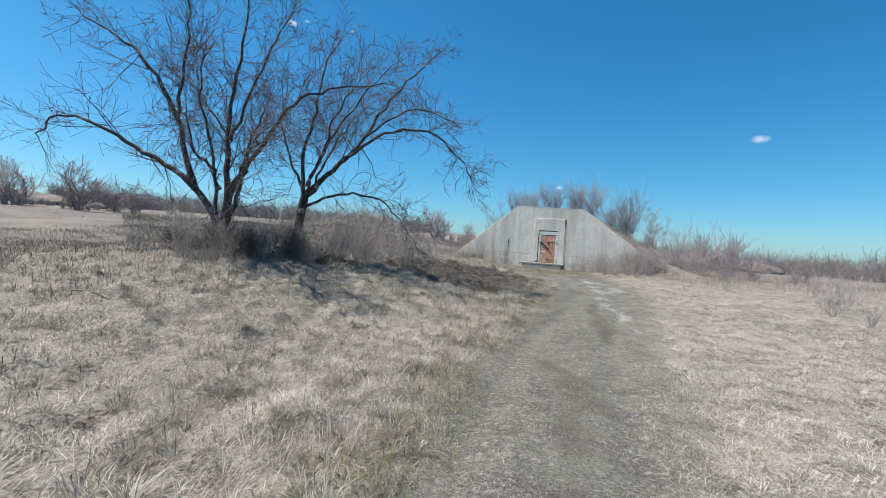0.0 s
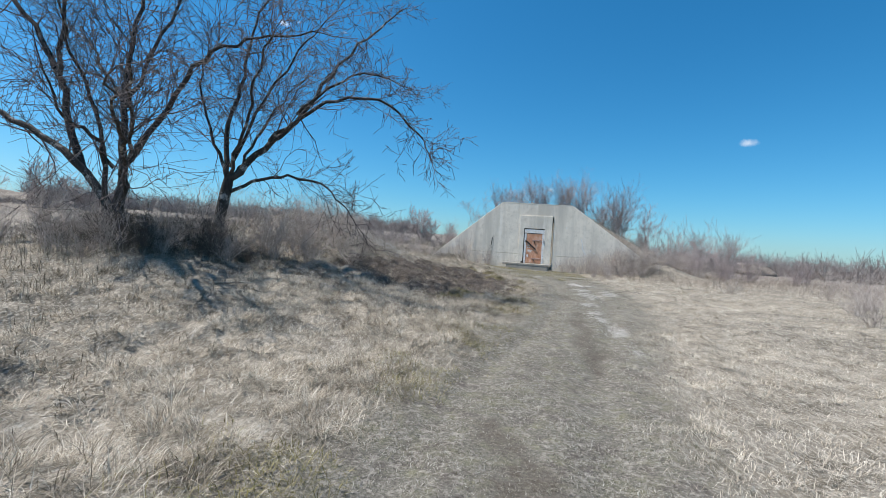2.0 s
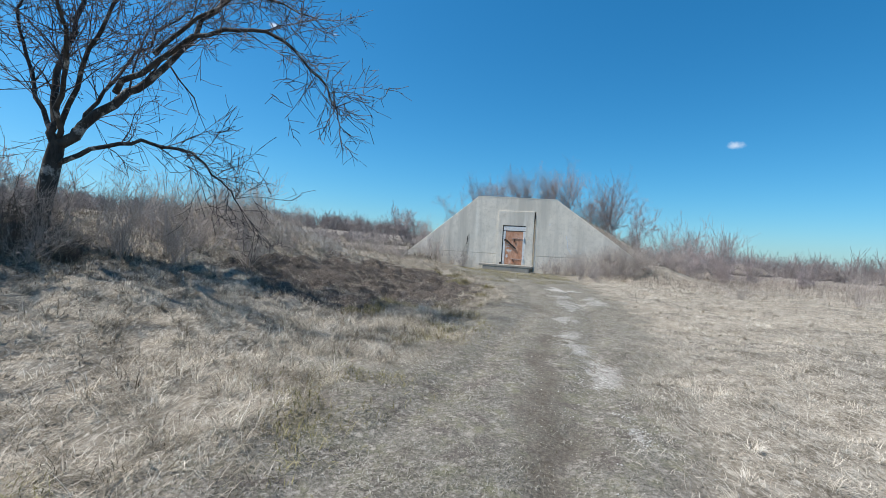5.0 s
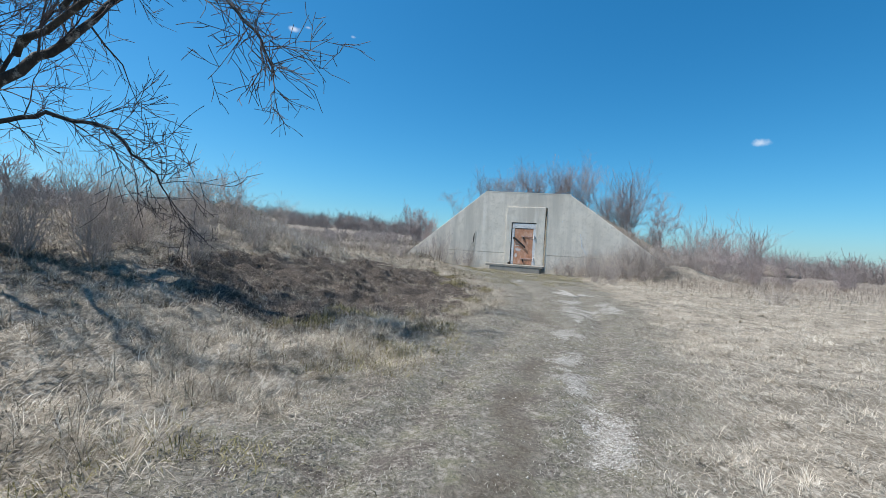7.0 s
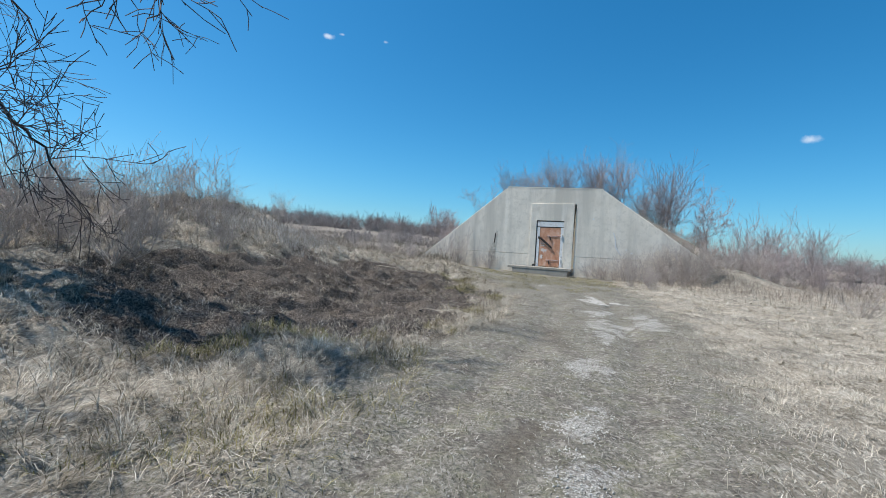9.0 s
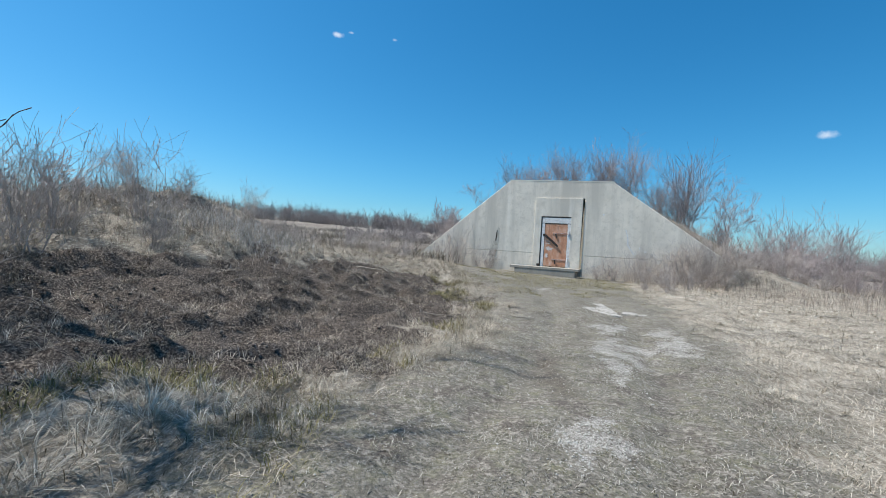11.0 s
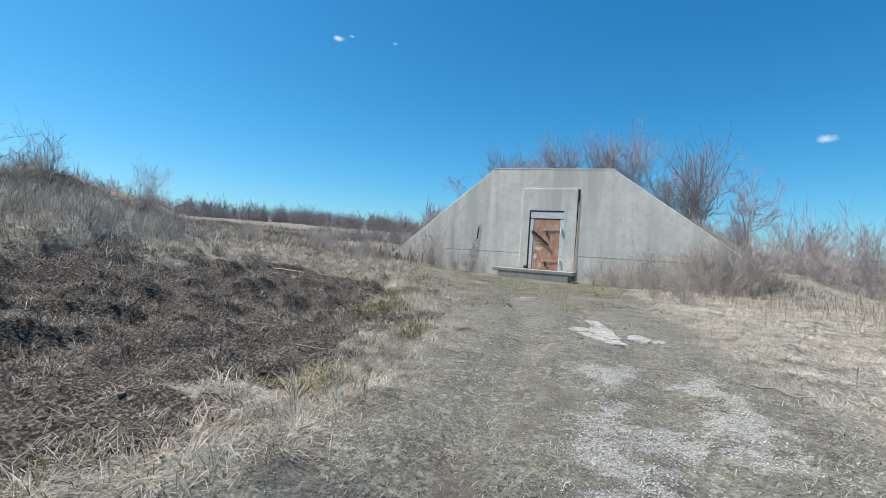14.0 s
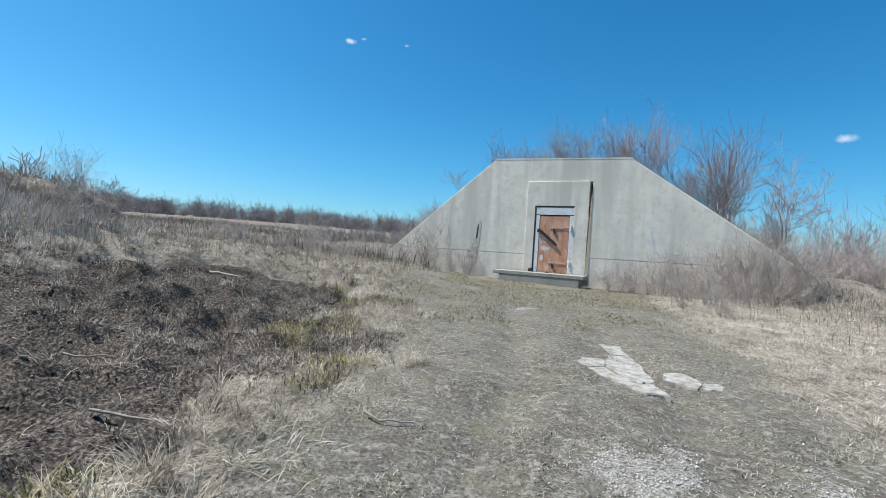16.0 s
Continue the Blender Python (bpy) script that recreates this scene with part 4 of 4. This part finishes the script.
def meadow():
    # matted bleached grass on the side of the trees
    x, y, d = scatter(520000, -1, -0.2, 5.5)
    tuft = tufted(x, y, 51, 2.9)
    keep = (R.random(len(x)) > burn_shade_at(x, y) * 0.93) & (R.random(len(x)) > worn_at(x, y) * 0.97) & (R.random(len(x)) < 0.12 + 1.6 * smooth((tuft - 0.3) * 2.6))
    x, y, d, tuft = x[keep], y[keep], d[keep], tuft[keep]
    n = len(x)
    blades("matted_grass", M_STRAW, "matted bleached dry grass lying in tangles", x, y, R.uniform(0.07, 0.26, n) * (0.4 + 0.9 * tuft), R.uniform(0.0024, 0.0055, n) * (1 + d / 6),
           np.clip(R.normal(1.12, 0.36, n), 0.05, 1.5), flow(x, y, 61) + R.normal(0, 1.3, n), 1)
    # pale finer grass of the open meadow
    x, y, d = scatter(430000, 1, -0.3, 5.5)
    keep = (R.random(len(x)) > worn_at(x, y) * 0.95) & (R.random(len(x)) < 0.6 + 1.0 * smooth((tufted(x, y, 54, 3.0) - 0.25) * 2.4))
    x, y, d = x[keep], y[keep], d[keep]
    n = len(x)
    blades("pale_grass", M_PALE, "pale fine dry meadow grass", x, y, R.uniform(0.04, 0.15, n) * (0.45 + 0.8 * tufted(x, y, 53)), R.uniform(0.002, 0.004, n) * (1 + d / 7),
           np.clip(R.normal(0.95, 0.4, n), 0.0, 1.5), flow(x, y, 63) + R.normal(0, 1.5, n), 2)
    # short worn turf on the track
    n = 380000
    y = 0.8 + 31 * R.random(n)
    x = path_middle(y) + path_half(y) * R.uniform(-1.15, 1.15, n)
    keep = (R.random(n) > gravel_at(x, y) * 1.2) & (R.random(n) > rut_at(x, y) * 0.85) & (R.random(n) < 0.15 + 1.3 * smooth((tufted(x, y, 55, 2.4) - 0.3) * 2.6))
    s, v = wall_sv(x, y)
    keep &= ~((v > -0.95) & (s > -1.1) & (s < 2.5)) & (v < -0.2)
    x, y = x[keep], y[keep]
    n = len(x)
    blades("track_turf", M_TURF, "short trodden grass on the worn track", x, y, R.uniform(0.015, 0.065, n) * (0.4 + 1.1 * tufted(x, y, 56, 3.0)), R.uniform(0.002, 0.005, n) * (1 + y / 40),
           np.clip(R.normal(1.1, 0.3, n), 0.2, 1.5), R.uniform(0, 6.28, n), 3, sink=0.004)
    # scorched ground: black stubble with a few pale stems
    n = 170000
    x, y = R.uniform(-6, 5.5, n), R.uniform(13, 30, n)
    keep = R.random(n) < burn_shade_at(x, y)
    x, y = x[keep], y[keep]
    n = len(x)
    blades("burnt_stubble", M_BURNT, "scorched black and brown grass stubble", x, y, R.uniform(0.02, 0.09, n), R.uniform(0.003, 0.007, n),
           np.clip(R.normal(1.0, 0.4, n), 0.1, 1.5), R.uniform(0, 6.28, n), 4)
    # rank grey-brown grass over the rise beyond the trees
    n = 90000
    x, y = R.uniform(-34, -4, n), 9 + 42 * R.random(n) ** 1.2
    keep = (R.random(n) < smooth((-x - 3.5 - 0.15 * (14 - y)) / 4) * (0.3 + 1.2 * smooth((tufted(x, y, 72, 0.6) - 0.3) * 3))) & (burn_shade_at(x, y) < 0.5)
    x, y = x[keep], y[keep]
    n = len(x)
    blades("rank_grass", M_RANK, "rank grey-brown dry grass on the rise", x, y, R.uniform(0.12, 0.42, n), R.uniform(0.005, 0.011, n) * (1 + np.hypot(x, y) / 40),
           np.clip(R.normal(0.55, 0.35, n), 0, 1.4), R.uniform(0, 6.28, n), 14)
    n = 52000
    y = 33 + 55 * R.random(n) ** 1.3
    x = R.uniform(-0.75, 0.08, n) * y + 1.0
    s, v = wall_sv(x, y)
    keep = ((v < -0.4) | (s < -7)) & (worn_at(x, y) < 0.2) & (tufted(x, y, 74, 0.35) > 0.4)
    x, y = x[keep], y[keep]
    n = len(x)
    blades("scrub_growth", M_RANK, "grey-brown low scrub over the rough field", x, y, R.uniform(0.2, 0.8, n) * (0.5 + tufted(x, y, 75, 0.3)), R.uniform(0.012, 0.03, n) * (0.5 + y / 60),
           np.clip(R.normal(0.35, 0.3, n), 0, 1.3), R.uniform(0, 6.28, n), 17)
    # olive tufts along its edge
    n = 110000
    x, y = R.uniform(0, 5.5, n), R.uniform(13, 27, n)
    b = burn_shade_at(x, y)
    keep = (b > 0.05) & (b < 0.9) & (tufted(x, y, 57, 1.2) > 0.53) & (x > 1.2)
    x, y = x[keep], y[keep]
    n = len(x)
    blades("olive_tufts", M_GREEN, "olive green grass tufts edging the scorched soil", x, y, R.uniform(0.06, 0.2, n), R.uniform(0.005, 0.011, n),
           np.clip(R.normal(0.7, 0.35, n), 0.1, 1.4), R.uniform(0, 6.28, n), 5)
    # green turf before the bunker
    n = 45000
    x, y = R.uniform(1, 13, n), R.uniform(25, 36.2, n)
    s, v = wall_sv(x, y)
    keep = (tufted(x, y, 58, 0.7) > 0.42) & ~((v > -0.95) & (s > -1.1) & (s < 2.5)) & (v < -0.2) & (worn_at(x, y) > 0.3)
    x, y = x[keep], y[keep]
    n = len(x)
    blades("olive_turf", M_GREEN, "thin olive turf before the bunker", x, y, R.uniform(0.04, 0.10, n), R.uniform(0.008, 0.016, n),
           np.clip(R.normal(0.9, 0.35, n), 0.1, 1.5), R.uniform(0, 6.28, n), 6)
    # upright dry stalks: mound, scrub and meadow edge
    spots = [(-4.0, 25.0, 2.2, 2600), (-4.5, 19.5, 2.6, 2600), (-7, 14.5, 2.2, 1800), (-1.0, 32, 3.0, 2200), (18, 30, 3.5, 2600), (22, 36, 6, 3600), (-4, 44, 7, 6500), (-16, 60, 13, 6500), (30, 40, 9, 5000), (15.5, 33, 1.6, 500), (17.5, 33.5, 2.2, 1800), (16, 37, 2.5, 1600),
             (-14, 24, 6, 1500), (-14, 38, 8, 2500), (40, 60, 14, 4500), (-40, 70, 22, 6000), (27, 28, 6, 2600)]
    xs = np.concatenate([R.normal(a, s, k) for a, b, s, k in spots])
    ys = np.concatenate([R.normal(b, s, k) for a, b, s, k in spots])
    s, v = wall_sv(xs, ys)
    keep = ((v < -0.4) | (v > 0.8)) & (worn_at(xs, ys) < 0.3) & (burn_shade_at(xs, ys) < 0.6)
    xs, ys = xs[keep], ys[keep]
    n = len(xs)
    d = np.hypot(xs - 5, ys - 12)
    blades("dry_weeds", M_WEED, "upright brown dry weed stalks", xs, ys, R.uniform(0.2, 0.55, n) * (0.7 + 0.8 * tufted(xs, ys, 71, 0.5)), R.uniform(0.003, 0.0065, n) * (1 + d / 35), np.abs(R.normal(0.1, 0.35, n)), R.uniform(0, 6.28, n), 7, "weeds")
    x, y = R.normal(-2.3, 1.0, 7000), R.normal(24.6, 1.3, 7000)
    n = len(x)
    blades("fluffy_seed_stalks", M_FLUFF, "pale fluffy seed stalks on the mound", x, y, R.uniform(0.12, 0.42, n), R.uniform(0.004, 0.010, n), np.abs(R.normal(0.2, 0.3, n)), R.uniform(0, 6.28, n), 8, "weeds")


meadow()


def tussocks():
    """Drooping clumps, each with a dark heart, over the rough side and thinly over the meadow."""
    for side, k, mat, name, label in ((-1, 2600, M_STRAW, "grass_tussocks", "drooping bleached grass tussocks"), (1, 900, M_PALE, "low_tussocks", "low pale grass tussocks")):
        cx, cy, d = scatter(k, side, 0.1, 4.5, 1.2, 36)
        keep = (burn_shade_at(cx, cy) < 0.5) & (worn_at(cx, cy) < 0.5)
        cx, cy, d = cx[keep], cy[keep], d[keep]
        m = 60
        size = np.repeat(R.uniform(0.5, 1.25, len(cx)) * (1.0 if side < 0 else 0.55), m)
        x, y, d = np.repeat(cx, m), np.repeat(cy, m), np.repeat(d, m)
        n = len(x)
        w = R.uniform(0, 6.28, n)
        off = np.abs(R.normal(0, 0.06, n)) * size
        lead = np.repeat(R.uniform(0, 6.28, len(cx)), m)
        blades(name, mat, label, x + np.cos(w) * off, y + np.sin(w) * off, R.uniform(0.14, 0.36, n) * size, R.uniform(0.002, 0.0042, n) * (1 + d / 7),
               np.clip(R.normal(1.0, 0.34, n), 0.05, 1.45), np.where(R.random(n) < 0.55, lead + R.normal(0, 0.5, n), w), 11)
    # paler standing grass over the mound and round the trees
    x = np.concatenate((R.normal(-4.2, 2.2, 22000), R.normal(-6.0, 2.6, 16000), R.normal(-12, 5, 16000)))
    y = np.concatenate((R.normal(24.0, 2.4, 22000), R.normal(18.5, 2.4, 16000), R.normal(19, 6, 16000)))
    keep = (burn_shade_at(x, y) < 0.6) & (worn_at(x, y) < 0.3)
    x, y = x[keep], y[keep]
    n = len(x)
    blades("mound_grass", M_STRAW, "standing dry grass over the low mound", x, y, R.uniform(0.05, 0.20, n), R.uniform(0.003, 0.007, n), np.clip(R.normal(0.85, 0.4, n), 0, 1.45), flow(x, y, 65) + R.normal(0, 0.9, n), 12)
    # olive growth along the edge of the track
    y = R.uniform(1.2, 18, 20000)
    x = path_middle(y) - path_half(y) + R.normal(0, 0.35, len(y))
    keep = tufted(x, y, 59, 0.9) > 0.52
    x, y = x[keep], y[keep]
    n = len(x)
    blades("verge_grass", M_GREEN, "short olive grass along the edge of the track", x, y, R.uniform(0.05, 0.16, n), R.uniform(0.004, 0.007, n), np.clip(R.normal(0.85, 0.35, n), 0.1, 1.45), R.uniform(0, 6.28, n), 13)


tussocks()


def clods():
    """Scorched clumps of root and soil."""
    n = 11000
    x, y = R.uniform(-6, 5.5, n), R.uniform(13, 30, n)
    keep = (R.random(n) < burn_shade_at(x, y)) & (tufted(x, y, 91, 1.5) > 0.4)
    x, y = x[keep], y[keep]
    n = len(x)
    bm = bmesh.new()
    bmesh.ops.create_icosphere(bm, subdivisions=1, radius=1)
    unit = np.array([v.co[:] for v in bm.verts])
    tri = np.array([[v.index for v in f.verts] for f in bm.faces])
    bm.free()
    k = len(unit)
    size = R.uniform(0.008, 0.022, n)
    v = unit[None] * size[:, None, None] * R.uniform(0.5, 1.5, (n, k, 1)) * np.stack((R.uniform(0.8, 1.9, n), R.uniform(0.8, 1.5, n), R.uniform(0.5, 0.9, n)), 1)[:, None, :]
    v = v + np.stack((x, y, land(x, y)), 1)[:, None, :]
    f = (np.arange(n)[:, None, None] * k + tri[None]).ravel()
    ob = new("scorched_clods", mesh_of("scorched_clods", v.reshape(-1, 3), f, np.full(n * len(tri), 3), M_CLOD))
    tagged(ob, "scorched dark clods of root and soil", "soil", kind="stuff")


def dark_tussocks():
    cx, cy = R.uniform(-4, 5.2, 4600), R.uniform(14, 27.5, 4600)
    keep = (R.random(4600) < burn_shade_at(cx, cy)) & (tufted(cx, cy, 93, 1.1) > 0.48)
    cx, cy = cx[keep], cy[keep]
    m = 34
    x, y = np.repeat(cx, m), np.repeat(cy, m)
    n = len(x)
    w = R.uniform(0, 6.28, n)
    off = np.abs(R.normal(0, 0.07, n))
    lead = np.repeat(R.uniform(0, 6.28, len(cx)), m)
    blades("scorched_tussocks", M_BURNT, "scorched black tussocks with pale tips", x + np.cos(w) * off, y + np.sin(w) * off, R.uniform(0.05, 0.17, n), R.uniform(0.003, 0.008, n),
           np.clip(R.normal(0.85, 0.35, n), 0.05, 1.45), np.where(R.random(n) < 0.5, lead + R.normal(0, 0.5, n), w), 15)


dark_tussocks()


def spared_tussocks():
    """Pale clumps that the fire passed by, thickest towards the near edge."""
    cx, cy = R.uniform(-4, 4.6, 1500), R.uniform(14, 26, 1500)
    keep = (burn_shade_at(cx, cy) > 0.3) & (R.random(1500) < 0.5 * smooth((20.5 - cy) / 4) + 0.08) & (tufted(cx, cy, 95, 0.9) > 0.42)
    cx, cy = cx[keep], cy[keep]
    m = 40
    x, y = np.repeat(cx, m), np.repeat(cy, m)
    n = len(x)
    w = R.uniform(0, 6.28, n)
    off = np.abs(R.normal(0, 0.08, n))
    lead = np.repeat(R.uniform(0, 6.28, len(cx)), m)
    blades("spared_tussocks", M_STRAW, "pale dry tussocks left standing in scorched soil", x + np.cos(w) * off, y + np.sin(w) * off, R.uniform(0.08, 0.24, n), R.uniform(0.003, 0.006, n),
           np.clip(R.normal(1.05, 0.3, n), 0.05, 1.45), np.where(R.random(n) < 0.6, lead + R.normal(0, 0.5, n), w), 16)


spared_tussocks()
M_CLOD = mat_patchy("scorched_earth", [(0.3, (0.05, 0.041, 0.034)), (0.55, (0.16, 0.13, 0.107)), (0.8, (0.28, 0.24, 0.20))], 9, 0.95)
clods()


def chips():
    """Limestone chips strewn over the bare patches of the track."""
    n = 260000
    x, y = R.uniform(3.8, 9.3, n), R.uniform(9, 28.5, n)
    keep = R.random(n) < gravel_at(x, y) * 0.95 + 0.015 * worn_at(x, y)
    x, y = x[keep], y[keep]
    n = len(x)
    z = land(x, y)
    size = R.uniform(0.003, 0.009, n) * R.uniform(0.7, 1.6, n)
    unit = np.array([[1, 0, 0], [-0.4, 0.9, 0], [-0.5, -0.85, 0], [0.1, 0.1, 0.8], [0.1, 0, -0.6]])
    v = unit[None] * size[:, None, None] * R.uniform(0.6, 1.4, (n, 5, 1))
    w = R.uniform(0, 6.28, n)
    c, s = np.cos(w)[:, None], np.sin(w)[:, None]
    v = np.stack((v[:, :, 0] * c - v[:, :, 1] * s + x[:, None], v[:, :, 0] * s + v[:, :, 1] * c + y[:, None], v[:, :, 2] + z[:, None] + size[:, None] * 0.2), 2)
    tri = np.array([[0, 1, 3], [1, 2, 3], [2, 0, 3], [1, 0, 4], [2, 1, 4], [0, 2, 4]])
    f = (np.arange(n)[:, None, None] * 5 + tri[None]).ravel()
    ob = new("limestone_chips", mesh_of("limestone_chips", v.reshape(-1, 3), f, np.full(n * 6, 3), M_LIME))
    tagged(ob, "pale crushed limestone chips on the track", "gravel", kind="stuff")


chips()


def fallen(x, y, length, turn, radius, seed):
    r, out = random.Random(seed), Tubes()
    p = Vector((-length / 2, 0, radius))
    pts = [p + Vector((length * i / 6, r.gauss(0, 0.03), abs(r.gauss(0, 0.015)))) for i in range(7)]
    out.add(pts, [radius * (1 - 0.1 * i) for i in range(7)], 6)
    ob = new("fallen_branch", out.mesh("fallen_branch", M_DEAD))
    ob.matrix_world = pose(x, y, float(land(x, y)) + 0.015, 0, 0, turn)
    tagged(ob, "grey dead branch lying on the ground", "branch", "fallen branches")


for k, (x, y, ln, tn, rd) in enumerate([(2.6, 22.2, 0.7, 20, 0.012), (5.7, 21.3, 0.45, -8, 0.012), (1.2, 26.2, 1.3, -25, 0.03), (2.0, 27.2, 1.1, 10, 0.03), (0.2, 36.3, 1.6, 15, 0.09),
                                        (0.5, 35.9, 1.2, -20, 0.07), (-0.5, 36.6, 1.4, 35, 0.08), (-3.2, 12.6, 0.9, 30, 0.02), (4.2, 20.9, 0.8, 5, 0.012), (-7.5, 9.5, 1.2, -15, 0.02), (8.9, 20.7, 0.6, -50, 0.012)]):
    fallen(x, y, ln, tn, rd, k)


# ---- remains of a concrete apron in the track ----
M_SLAB = mat_patchy("gritty_old_slab", [(0.3, (0.15, 0.135, 0.11)), (0.5, (0.33, 0.31, 0.275)), (0.7, (0.47, 0.45, 0.41))], 9, 0.95)


def broken_slab(label, pieces, seed):
    r = random.Random(seed)
    cx = sum(p[0] for q in pieces for p in q) / sum(len(q) for q in pieces)
    cy = sum(p[1] for q in pieces for p in q) / sum(len(q) for q in pieces)
    root = new("broken_slab")
    root.location = (cx, cy, float(land(cx, cy)))
    tagged(root, label, "slab", "broken slabs in the track")
    for q in pieces:
        ring = []
        for i, (x, y) in enumerate(q):
            x2, y2 = q[(i + 1) % len(q)]
            for k in range(4):
                u = k / 4
                ring.append((x + (x2 - x) * u + r.gauss(0, 0.012) - cx, y + (y2 - y) * u + r.gauss(0, 0.012) - cy))
        kx, ky = sum(x for x, _ in ring) / len(ring), sum(y for _, y in ring) / len(ring)
        ring = [(kx + (x - kx) * 1.05, ky + (y - ky) * 1.03) for x, y in ring]
        bm = bmesh.new()
        high = 0.004 + r.uniform(0, 0.006)
        low = [bm.verts.new((x, y, -0.12)) for x, y in ring]
        mx, my = sum(x for x, _ in ring) / len(ring), sum(y for _, y in ring) / len(ring)
        rim = [bm.verts.new((x, y, high - 0.012)) for x, y in ring]
        top = [bm.verts.new((x + (mx - x) * 0.02, y + (my - y) * 0.02, high + r.gauss(0, 0.002))) for x, y in ring]
        bm.faces.new(top)
        n = len(ring)
        for i in range(n):
            j = (i + 1) % n
            bm.faces.new((low[i], low[j], rim[j], rim[i]))
            bm.faces.new((rim[i], rim[j], top[j], top[i]))
        part("slab_piece", bm, M_SLAB, root)


broken_slab("cracked pale concrete slab sunk in the track",
            [[(7.28, 23.80), (7.50, 24.25), (7.74, 24.05), (7.62, 23.47), (7.42, 23.37)],
             [(7.53, 24.28), (7.85, 24.75), (8.10, 24.70), (8.06, 24.12), (7.77, 24.09)],
             [(7.65, 23.45), (7.77, 24.04), (8.06, 24.07), (8.05, 23.5), (7.98, 22.95), (7.80, 22.9)],
             [(7.62, 23.40), (7.77, 22.88), (7.95, 22.9), (7.98, 22.55), (7.75, 22.6), (7.50, 23.1), (7.45, 23.33)]], 1)
broken_slab("small pale broken slab beside the cracked one",
            [[(8.22, 23.42), (8.45, 23.5), (8.56, 23.25), (8.4, 22.9), (8.2, 23.15)], [(8.58, 23.24), (8.72, 23.1), (8.62, 22.92), (8.43, 22.9)]], 2)
